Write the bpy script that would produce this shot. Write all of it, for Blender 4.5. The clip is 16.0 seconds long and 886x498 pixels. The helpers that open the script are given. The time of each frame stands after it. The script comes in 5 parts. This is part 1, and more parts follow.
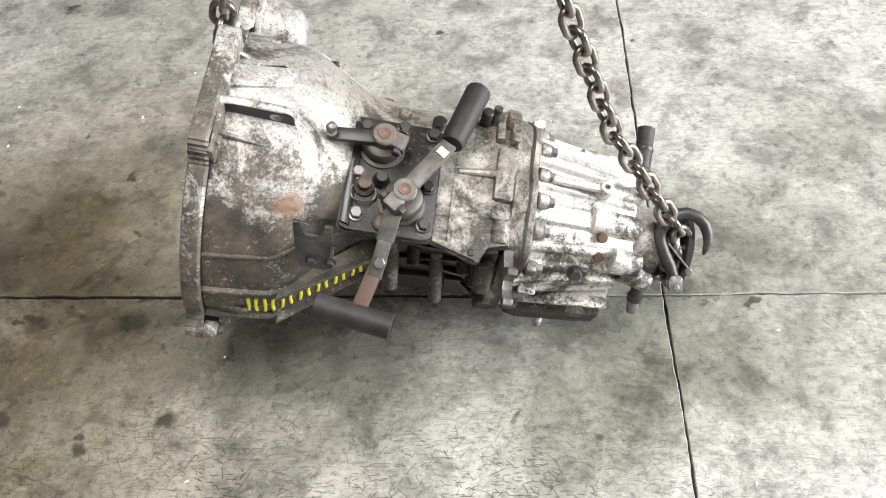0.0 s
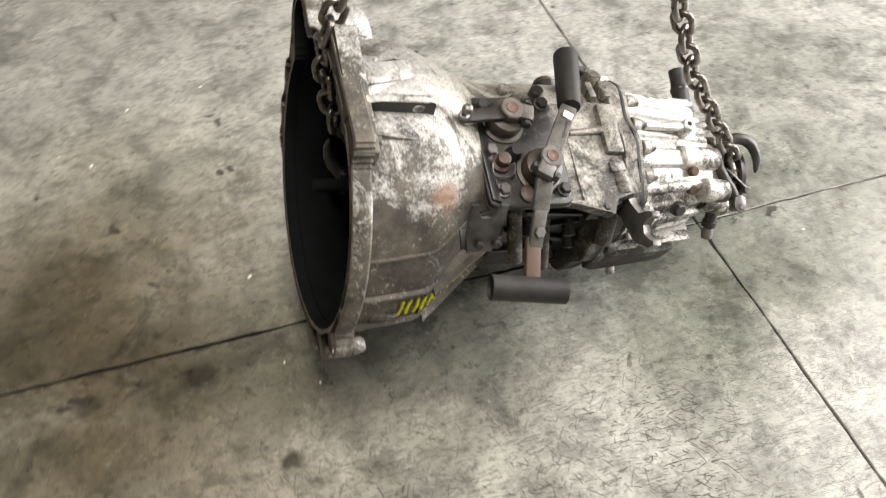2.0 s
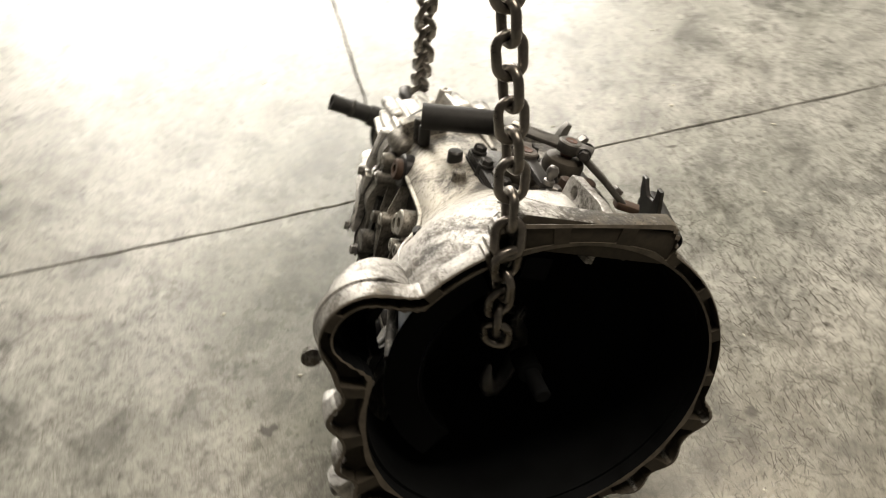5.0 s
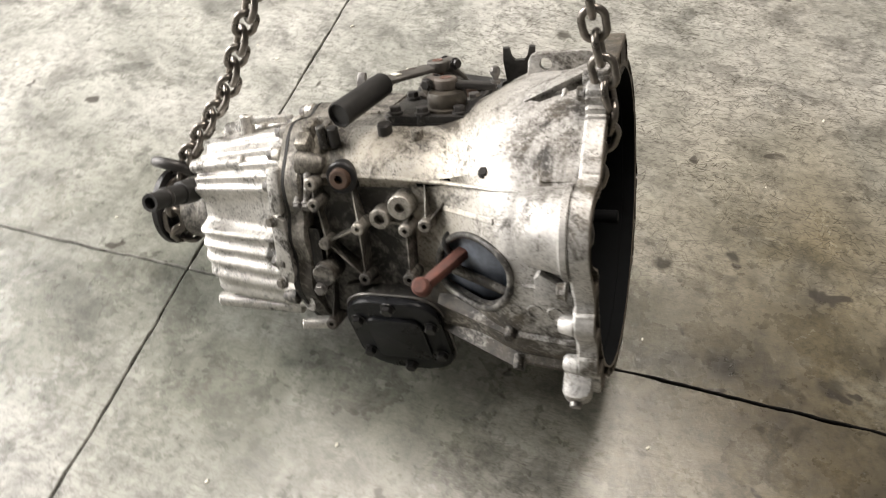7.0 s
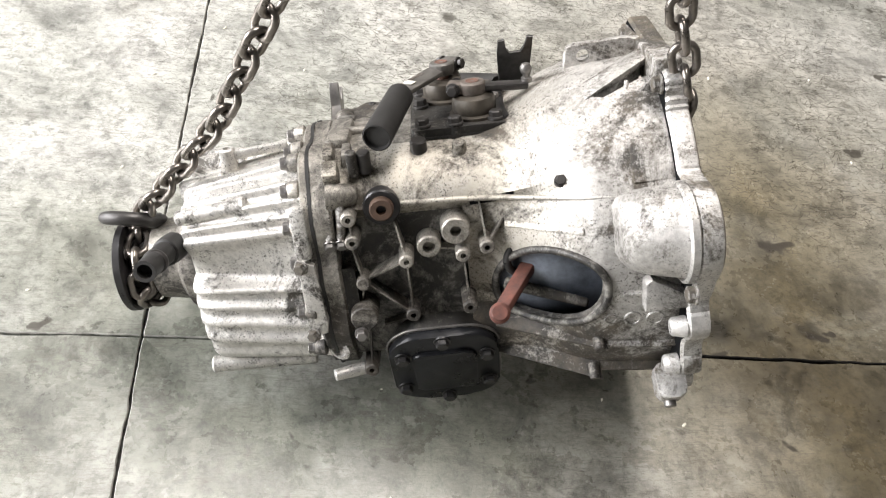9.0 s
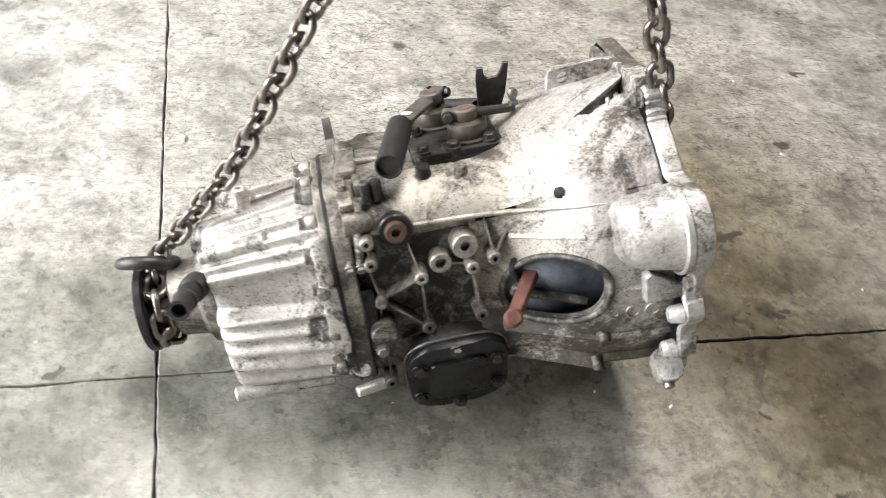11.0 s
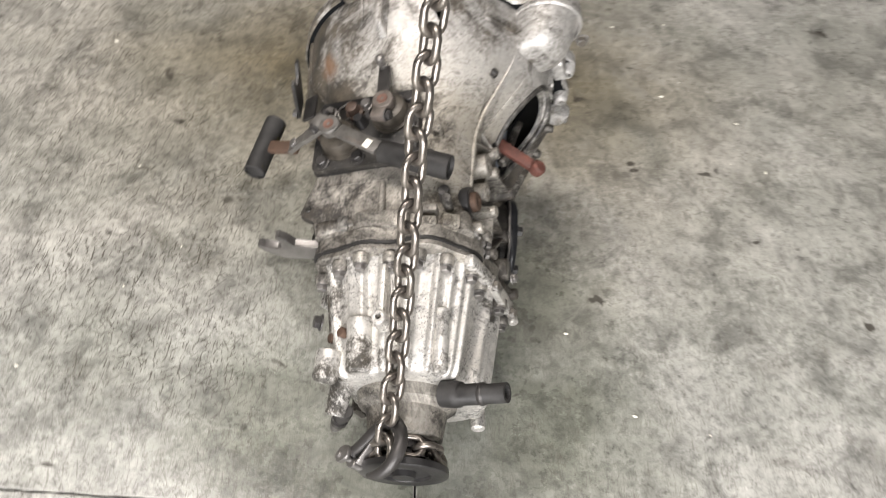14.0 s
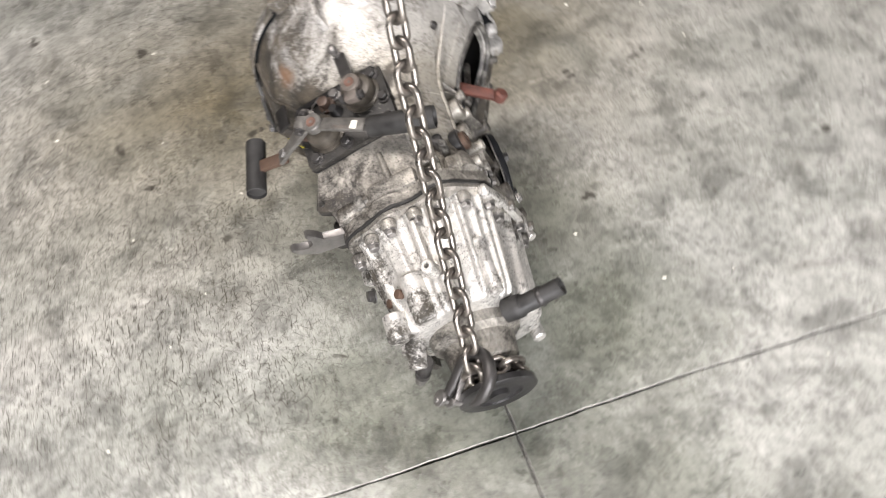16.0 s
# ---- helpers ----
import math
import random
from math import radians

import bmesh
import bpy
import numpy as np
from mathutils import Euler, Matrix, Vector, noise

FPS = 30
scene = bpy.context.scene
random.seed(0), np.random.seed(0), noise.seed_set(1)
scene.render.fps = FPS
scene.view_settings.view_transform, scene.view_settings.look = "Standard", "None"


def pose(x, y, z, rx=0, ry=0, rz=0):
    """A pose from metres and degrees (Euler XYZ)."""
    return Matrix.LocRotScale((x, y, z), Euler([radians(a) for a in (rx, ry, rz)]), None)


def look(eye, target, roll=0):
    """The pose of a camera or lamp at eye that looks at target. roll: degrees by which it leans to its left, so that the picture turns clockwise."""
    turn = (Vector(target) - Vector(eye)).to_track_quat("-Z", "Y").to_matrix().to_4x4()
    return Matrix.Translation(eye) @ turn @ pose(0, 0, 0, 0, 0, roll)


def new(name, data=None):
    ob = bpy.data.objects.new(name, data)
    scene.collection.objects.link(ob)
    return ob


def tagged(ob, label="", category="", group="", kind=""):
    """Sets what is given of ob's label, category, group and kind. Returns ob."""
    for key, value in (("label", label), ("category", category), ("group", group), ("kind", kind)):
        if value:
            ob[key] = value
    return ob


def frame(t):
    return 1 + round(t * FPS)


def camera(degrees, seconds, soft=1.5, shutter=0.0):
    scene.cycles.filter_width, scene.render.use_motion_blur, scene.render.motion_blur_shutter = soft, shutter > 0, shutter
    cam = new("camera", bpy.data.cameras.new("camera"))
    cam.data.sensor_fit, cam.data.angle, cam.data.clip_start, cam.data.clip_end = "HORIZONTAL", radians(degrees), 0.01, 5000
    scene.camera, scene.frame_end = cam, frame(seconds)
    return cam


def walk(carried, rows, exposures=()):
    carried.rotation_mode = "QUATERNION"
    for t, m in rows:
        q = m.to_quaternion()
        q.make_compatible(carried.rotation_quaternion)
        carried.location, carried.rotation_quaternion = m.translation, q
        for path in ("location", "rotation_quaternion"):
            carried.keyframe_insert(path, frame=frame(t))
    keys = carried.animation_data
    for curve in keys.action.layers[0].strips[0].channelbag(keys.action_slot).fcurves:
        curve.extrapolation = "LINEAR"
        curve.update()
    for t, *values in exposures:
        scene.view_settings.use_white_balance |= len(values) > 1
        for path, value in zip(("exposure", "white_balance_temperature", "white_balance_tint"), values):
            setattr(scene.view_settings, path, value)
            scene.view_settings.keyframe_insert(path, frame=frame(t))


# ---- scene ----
cam = camera(55.25, 16.0, soft=1.1, shutter=0.5)
PATH = [
    (0, (-0.2886, -1.0824, 1.3060), (-0.3911, -0.2692, 0.4295), -5.80),
    (0.5, (-0.2959, -1.0867, 1.3065), (-0.4003, -0.2765, 0.4274), -5.80),
    (1, (-0.3770, -1.0871, 1.2948), (-0.4355, -0.2814, 0.4075), -4.47),
    (1.5, (-0.6359, -1.1161, 1.3148), (-0.5455, -0.3178, 0.4234), -2.36),
    (2, (-0.8643, -1.0515, 1.3078), (-0.6435, -0.2734, 0.4214), -1.71),
    (2.5, (-1.0096, -0.8249, 1.3059), (-0.5954, -0.1794, 0.3830), -0.21),
    (2.8, (-1.0990, -0.7251, 1.3158), (-0.6075, -0.1696, 0.3725), -1.26),
    (3, (-1.1760, -0.6618, 1.2953), (-0.6023, -0.1719, 0.3621), 0.71),
    (3.5, (-1.3931, -0.4587, 1.3514), (-0.7198, -0.0944, 0.4273), -2.96),
    (4, (-1.4049, -0.2197, 1.3275), (-0.6855, 0.0106, 0.3951), -6.22),
    (4.2, (-1.3916, -0.1416, 1.3346), (-0.6657, 0.0266, 0.3940), -5.94),
    (5.3, (-1.2600, 0.3600, 1.3200), (-0.4100, -0.0300, 0.2800), -2.50),
    (6.5, (-0.8521, 0.8025, 1.3230), (-0.5755, 0.1131, 0.3806), 2.16),
    (7, (-0.7025, 0.9375, 1.3286), (-0.5500, 0.1642, 0.4238), 4.19),
    (7.5, (-0.4806, 0.8778, 1.2759), (-0.4424, 0.0834, 0.3772), 5.36),
    (8, (-0.3442, 0.8358, 1.2486), (-0.4197, 0.0625, 0.3341), 8.53),
    (8.5, (-0.2847, 0.8411, 1.2472), (-0.4470, 0.0848, 0.3298), 12.15),
    (8.7, (-0.2688, 0.8436, 1.2372), (-0.4583, 0.0800, 0.3311), 13.72),
    (10.8, (-0.2047, 0.8981, 1.2678), (-0.4531, 0.0960, 0.4105), 12.96),
    (11, (-0.1045, 0.8955, 1.2831), (-0.4160, 0.1129, 0.4285), 14.21),
    (11.2, (-0.0450, 0.8720, 1.2560), (-0.6070, -0.4360, -0.1490), 14.30),
    (11.3, (-0.0080, 0.8480, 1.2460), (-0.5860, -0.4610, -0.1630), 14.00),
    (11.5, (0.1144, 0.7439, 1.2634), (-0.2997, 0.0421, 0.3825), 14.77),
    (11.7, (0.1950, 0.6900, 1.2550), (-0.5360, -0.4840, -0.1910), 14.90),
    (12, (0.2935, 0.5941, 1.2927), (-0.2412, -0.0265, 0.4158), 14.18),
    (12.5, (0.5147, 0.4794, 1.3537), (-0.2086, 0.0378, 0.5040), 11.54),
    (13, (0.5769, 0.2729, 1.3312), (-0.2198, -0.0216, 0.4835), 9.26),
    (13.5, (0.5640, 0.0940, 1.3499), (-0.2089, -0.0533, 0.4439), 7.37),
    (14, (0.6315, -0.0341, 1.3793), (-0.1746, 0.0059, 0.4913), 6.63),
    (14.5, (0.7500, -0.1373, 1.4489), (-0.1124, -0.0378, 0.6205), 4.56),
    (15, (0.8412, -0.1546, 1.4380), (-0.0307, -0.0420, 0.6212), 6.24),
    (15.5, (0.8665, -0.1626, 1.4388), (0.0059, -0.0592, 0.6090), 4.01),
    (16, (0.7514, -0.1790, 1.4149), (-0.0351, -0.0640, 0.5159), -10.98),
]
EXPOSURES = ((0, 0.0, 6650, 13), (1.0, 0.05, 6650, 13), (1.5, -0.1, 6850, 13), (2.5, -0.32, 7200, 13), (3.5, -0.64, 7650, 12), (4.2, -0.8, 7850, 12), (6.3, -0.86, 7650, 12), (7.0, -0.32, 7150, 14), (7.5, -0.28, 6850, 14), (8.7, 0.02, 6750, 14), (11, 0.05, 6750, 14), (12, -0.26, 6900, 14), (13, -0.46, 6850, 15), (14, -0.42, 6900, 15), (14.6, -0.24, 6850, 16), (16, -0.26, 6750, 16))
walk(cam, [(t, look(eye, target, roll)) for t, eye, target, roll in PATH], EXPOSURES)

GATE_WATTS, ROOF_WATTS = 1060, 325
# ---- light: roof lights overhead and a tall open gate at the +x end of the hall ----
world = bpy.data.worlds.new("world")
scene.world = world
world.use_nodes = True
wn, wl = world.node_tree.nodes, world.node_tree.links
sky = wn.new("ShaderNodeTexSky")
sky.sky_type, sky.sun_disc, sky.sun_elevation, sky.sun_rotation = "NISHITA", False, radians(45), radians(60)
wl.new(sky.outputs[0], wn["Background"].inputs[0])
wn["Background"].inputs[1].default_value = 0.12


def area(name, m, w, h, watts, colour):
    lamp = bpy.data.lights.new(name, "AREA")
    lamp.shape, lamp.size, lamp.size_y, lamp.energy, lamp.color = "RECTANGLE", w, h, watts, colour
    ob = new(name, lamp)
    ob.matrix_world = m
    return ob


HALL_X0, HALL_X1, HALL_Y, HALL_H = -7.0, 4.6, 5.5, 4.8
GATE_Y, GATE_W, GATE_H = -0.35, 4.9, 3.8
ROOF_X, ROOF_Y, ROOF_W, ROOF_L = -0.45, -1.35, 1.2, 2.8
area("gate_daylight", look((HALL_X1 + 0.1, GATE_Y, GATE_H / 2 + 0.05), (0, GATE_Y, 0.5)), GATE_W - 0.1, GATE_H - 0.2, GATE_WATTS, (0.93, 0.97, 1.0))
area("roof_light_daylight", look((ROOF_X, ROOF_Y, HALL_H + 0.05), (ROOF_X, ROOF_Y, 0)), ROOF_W, ROOF_L, ROOF_WATTS, (1.0, 0.985, 0.95))


# ---- materials ----
def material(name):
    m = bpy.data.materials.new(name)
    m.use_nodes = True
    nt = m.node_tree
    return m, nt, nt.nodes["Principled BSDF"]


def node(nt, kind, **values):
    n = nt.nodes.new(kind)
    for key, value in values.items():
        n.inputs[key].default_value = value
    return n


def noise_at(nt, scale, detail=6.0, rough=0.6, source="Object", distortion=0.0, stretch=None):
    tc = nt.nodes.new("ShaderNodeTexCoord")
    vec = tc.outputs[source]
    if stretch:
        mp = node(nt, "ShaderNodeMapping", Scale=stretch)
        nt.links.new(vec, mp.inputs[0])
        vec = mp.outputs[0]
    n = node(nt, "ShaderNodeTexNoise", Scale=scale, Detail=detail, Roughness=rough, Distortion=distortion)
    nt.links.new(vec, n.inputs["Vector"])
    return n.outputs["Fac"]


def ramp(nt, fac, stops):
    r = nt.nodes.new("ShaderNodeValToRGB")
    el = r.color_ramp.elements
    while len(el) < len(stops):
        el.new(0.5)
    for e, (pos, col) in zip(el, stops):
        e.position = pos
        e.color = (*col, 1) if isinstance(col, tuple) else (col, col, col, 1)
    nt.links.new(fac, r.inputs[0])
    return r.outputs[0]


def mix(nt, fac, a, b, mode="MIX"):
    m = nt.nodes.new("ShaderNodeMix")
    m.data_type, m.blend_type = "RGBA", mode
    for slot, v in ((0, fac), (6, a), (7, b)):
        if isinstance(v, (int, float)):
            m.inputs[slot].default_value = v if slot == 0 else (v, v, v, 1)
        elif isinstance(v, tuple):
            m.inputs[slot].default_value = (*v, 1)
        else:
            nt.links.new(v, m.inputs[slot])
    return m.outputs[2]


def maths(nt, op, a, b=None, c=None):
    n = nt.nodes.new("ShaderNodeMath")
    n.operation = op
    for i, v in enumerate((a, b, c)):
        if isinstance(v, (int, float)):
            n.inputs[i].default_value = v
        elif v is not None:
            nt.links.new(v, n.inputs[i])
    return n.outputs[0]


def bump(nt, bsdf, height, strength, distance):
    b = node(nt, "ShaderNodeBump", Strength=strength, Distance=distance)
    nt.links.new(height, b.inputs["Height"])
    nt.links.new(b.outputs[0], bsdf.inputs["Normal"])


def cast(name, light, grime, lo, hi, scale=9.0, metal=0.7, rough=(0.34, 0.62), rust=None, oily=(), stain=0.4, soaked=(), film=None):
    """Sand-cast aluminium with patches of baked oil and dust. oily: rows of (axis, from, to, amount) for sides darkened
    by oil and by shade put into the colour; soaked: rows of (x, y, z, radius, amount) for greasy spots; film: (from,
    to, amount, colour) for dried oil along x.
    """
    m, nt, b = material(name)
    base = ramp(nt, noise_at(nt, 70, 6, 0.75), [(0.32, tuple(0.62 * c for c in light)), (0.66, light)])
    # thin grey film of old dirt, cloudy at two scales
    haze = maths(nt, "MULTIPLY_ADD", noise_at(nt, 90, 6, 0.8), 0.5, maths(nt, "MULTIPLY", noise_at(nt, 14, 8, 0.7, distortion=0.4), 0.6))
    base = mix(nt, ramp(nt, haze, [(0.50, 0.0), (0.66, stain)]), base, tuple(0.30 * c * k for c, k in zip(light, (1.0, 0.97, 0.9))))
    patch = noise_at(nt, scale, 10, 0.74, distortion=0.8)
    speck = noise_at(nt, 160, 5, 0.8)
    oil_shade = 0.0
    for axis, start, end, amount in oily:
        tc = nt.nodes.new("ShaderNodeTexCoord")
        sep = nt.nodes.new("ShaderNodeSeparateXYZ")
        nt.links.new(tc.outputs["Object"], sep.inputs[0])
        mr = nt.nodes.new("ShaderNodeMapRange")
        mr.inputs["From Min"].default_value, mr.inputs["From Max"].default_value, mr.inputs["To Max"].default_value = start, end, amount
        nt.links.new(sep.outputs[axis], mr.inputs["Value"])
        oil_shade = maths(nt, "MAXIMUM", oil_shade, mr.outputs[0])
    for x, y, z, r, amount in soaked:
        tc = nt.nodes.new("ShaderNodeTexCoord")
        d = node(nt, "ShaderNodeVectorMath")
        d.operation = "DISTANCE"
        nt.links.new(tc.outputs["Object"], d.inputs[0])
        d.inputs[1].default_value = (x, y, z)
        oil_shade = maths(nt, "MAXIMUM", oil_shade, ramp(nt, maths(nt, "DIVIDE", d.outputs["Value"], r), [(0.35, amount), (1.0, 0.0)]))
    if film:
        tc = nt.nodes.new("ShaderNodeTexCoord")
        sep = nt.nodes.new("ShaderNodeSeparateXYZ")
        nt.links.new(tc.outputs["Object"], sep.inputs[0])
        mr = node(nt, "ShaderNodeMapRange")
        mr.inputs["From Min"].default_value, mr.inputs["From Max"].default_value, mr.inputs["To Max"].default_value = film[0], film[1], film[2]
        nt.links.new(sep.outputs["X"], mr.inputs["Value"])
        dried = maths(nt, "MULTIPLY", mr.outputs[0], ramp(nt, noise_at(nt, 22, 7, 0.7), [(0.30, 0.55), (0.55, 1.0)]))
        base = mix(nt, dried, base, film[3])
    pits = maths(nt, "MULTIPLY", ramp(nt, noise_at(nt, 300, 4, 0.7), [(0.55, 0.0), (0.63, 1.0)]), ramp(nt, noise_at(nt, 17, 5, 0.7), [(0.42, 0.0), (0.56, 0.9)]))
    mixed = maths(nt, "MULTIPLY_ADD", speck, 0.35, maths(nt, "ADD", patch, oil_shade))
    mask = ramp(nt, mixed, [(lo, 0.0), (hi, 1.0)])
    dusty = mix(nt, ramp(nt, noise_at(nt, 24, 7, 0.7), [(0.4, 0.0), (0.65, 0.6)]), grime, tuple(min(1.0, k * g) for g, k in zip(grime, (4.4, 4.1, 3.6))))
    rubbed = maths(nt, "MULTIPLY", ramp(nt, noise_at(nt, 130, 6, 0.75, distortion=0.4), [(0.56, 0.0), (0.64, 1.0)]), ramp(nt, noise_at(nt, 11, 5, 0.6), [(0.44, 0.0), (0.60, 0.75)]))
    mask = maths(nt, "MULTIPLY", mask, maths(nt, "SUBTRACT", 1.0, rubbed))
    colour = mix(nt, pits, mix(nt, mask, base, dusty), (0.03, 0.027, 0.023))
    if rust:
        tc = nt.nodes.new("ShaderNodeTexCoord")
        d = node(nt, "ShaderNodeVectorMath")
        d.operation = "DISTANCE"
        nt.links.new(tc.outputs["Object"], d.inputs[0])
        d.inputs[1].default_value = rust[:3]
        spot = ramp(nt, maths(nt, "MULTIPLY_ADD", noise_at(nt, 38, 7, 0.7), 0.9, maths(nt, "DIVIDE", d.outputs["Value"], rust[3] * 2)), [(0.62, rust[4]), (0.95, 0.0)])
        colour = mix(nt, spot, colour, (0.20, 0.105, 0.055))
    nt.links.new(colour, b.inputs["Base Color"])
    nt.links.new(ramp(nt, mask, [(0.0, metal), (1.0, 0.1)]), b.inputs["Metallic"])
    nt.links.new(ramp(nt, mixed, [(0.35, rough[0]), (0.85, rough[1])]), b.inputs["Roughness"])
    bump(nt, b, mixed, 0.42, 0.004)
    return m


def plain(name, colour, rough=0.5, metal=0.0, var=0.35, scale=40.0, relief=0.15):
    m, nt, b = material(name)
    n = noise_at(nt, scale, 6, 0.65)
    nt.links.new(ramp(nt, n, [(0.3, tuple(c * (1 - var) for c in colour)), (0.7, tuple(min(1, c * (1 + var)) for c in colour))]), b.inputs["Base Color"])
    nt.links.new(ramp(nt, n, [(0.3, rough * 0.8), (0.7, min(1.0, rough * 1.2))]), b.inputs["Roughness"])
    b.inputs["Metallic"].default_value = metal
    bump(nt, b, n, relief, 0.003)
    return m


# the oily rows also paint shade on the -y and lower sides
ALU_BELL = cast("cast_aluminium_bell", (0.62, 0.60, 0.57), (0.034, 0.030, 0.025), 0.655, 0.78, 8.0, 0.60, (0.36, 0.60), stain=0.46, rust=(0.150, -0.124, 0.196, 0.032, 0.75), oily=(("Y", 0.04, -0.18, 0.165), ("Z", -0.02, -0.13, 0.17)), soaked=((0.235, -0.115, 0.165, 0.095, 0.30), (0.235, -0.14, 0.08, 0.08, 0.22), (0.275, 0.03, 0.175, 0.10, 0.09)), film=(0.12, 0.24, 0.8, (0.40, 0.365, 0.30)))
ALU_CASE = cast("cast_aluminium_case", (0.47, 0.44, 0.39), (0.018, 0.016, 0.014), 0.60, 0.80, 14.0, 0.72, (0.34, 0.60), oily=(("Y", 0.02, -0.13, 0.13), ("Z", 0.02, -0.08, 0.16)))
ALU_COVER = cast("cast_aluminium_cover", (0.30, 0.285, 0.26), (0.009, 0.0085, 0.008), 0.55, 0.70, 17.0, 0.45, (0.26, 0.50), oily=(("X", 0.345, 0.235, 0.5), ("Y", 0.02, -0.08, 0.5)))
ALU_REAR = cast("cast_aluminium_rear", (0.76, 0.735, 0.69), (0.024, 0.022, 0.019), 0.69, 0.80, 11.0, 0.68, (0.34, 0.56), stain=0.32, oily=(("Y", 0.02, -0.13, 0.10),))
ALU_FLANGE = cast("cast_aluminium_flange", (0.72, 0.70, 0.67), (0.052, 0.047, 0.040), 0.67, 0.80, 13.0, 0.5, (0.36, 0.60), oily=(("Y", 0.17, 0.00, 0.145),))
ALU_DARK = cast("dark_cast_aluminium", (0.34, 0.325, 0.295), (0.014, 0.013, 0.012), 0.52, 0.70, 16.0, 0.45, (0.32, 0.58))
# oil-soaked casting, darkened further to carry the shade of the undersides
ALU_OILY_SHADED = cast("oily_shaded_casting", (0.17, 0.16, 0.14), (0.008, 0.0075, 0.007), 0.44, 0.64, 16.0, 0.4, (0.26, 0.50))
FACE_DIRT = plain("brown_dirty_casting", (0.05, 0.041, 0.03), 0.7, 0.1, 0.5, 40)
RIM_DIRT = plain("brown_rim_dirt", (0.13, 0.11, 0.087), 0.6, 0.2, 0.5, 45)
# clutch dust, with the shade inside the bell put into its colour
SHADED_DUST = plain("shaded_clutch_dust", (0.0055, 0.006, 0.0065), 0.85, 0.0, 0.5, 20)
STEEL = plain("worn_steel", (0.20, 0.19, 0.18), 0.42, 0.75)
STEEL_DARK = plain("blackened_steel", (0.045, 0.042, 0.04), 0.42, 0.4)
GREASE = plain("greasy_black_iron", (0.022, 0.021, 0.021), 0.33, 0.2, 0.5, 30)
RUST = plain("rusty_steel", (0.095, 0.034, 0.024), 0.72, 0.1, 0.6, 45, 0.3)
RUST_BROWN = plain("brown_rusted_iron", (0.075, 0.044, 0.029), 0.7, 0.2, 0.35, 60)
RUBBER = plain("black_rubber", (0.024, 0.023, 0.022), 0.55, 0.0, 0.55, 30)
PAINT_YELLOW = plain("yellow_paint_marker", (0.72, 0.66, 0.03), 0.6, 0.0, 0.15, 80)
LABEL_WHITE = plain("paper_tag", (0.75, 0.72, 0.62), 0.7, 0.0, 0.15, 80)
COVER_BLACK = plain("black_oily_paint", (0.011, 0.0115, 0.013), 0.3, 0.0, 0.6, 25)
SEAL = plain("dark_gasket", (0.015, 0.014, 0.013), 0.6, 0.0, 0.3, 80)
CHAIN_STEEL = plain("oiled_chain_steel", (0.20, 0.18, 0.16), 0.30, 0.85, 0.6, 26)


# low specular keeps the painted shade inside the bell black
for matt, level in ((SHADED_DUST, 0.08), (RUBBER, 0.3), (FACE_DIRT, 0.3), (COVER_BLACK, 0.22)):
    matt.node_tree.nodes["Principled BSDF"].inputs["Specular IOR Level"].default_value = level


def scratches(nt, scale, turn, stretch, width, breaks, lo, hi):
    """Thin broken dark lines: level curves of a stretched noise, kept only in patches."""
    tc = nt.nodes.new("ShaderNodeTexCoord")
    mp = node(nt, "ShaderNodeMapping", Scale=(1.0, stretch, 1.0), Rotation=(0, 0, radians(turn)))
    nt.links.new(tc.outputs["Object"], mp.inputs[0])
    n = node(nt, "ShaderNodeTexNoise", Scale=scale, Detail=2.5, Roughness=0.6, Distortion=0.5)
    nt.links.new(mp.outputs[0], n.inputs["Vector"])
    line = ramp(nt, maths(nt, "ABSOLUTE", maths(nt, "SUBTRACT", n.outputs["Fac"], 0.5)), [(0.0, 1.0), (width, 0.0)])
    keep = ramp(nt, noise_at(nt, breaks, 4, 0.7), [(lo, 0.0), (hi, 1.0)])
    return maths(nt, "MULTIPLY", line, keep)


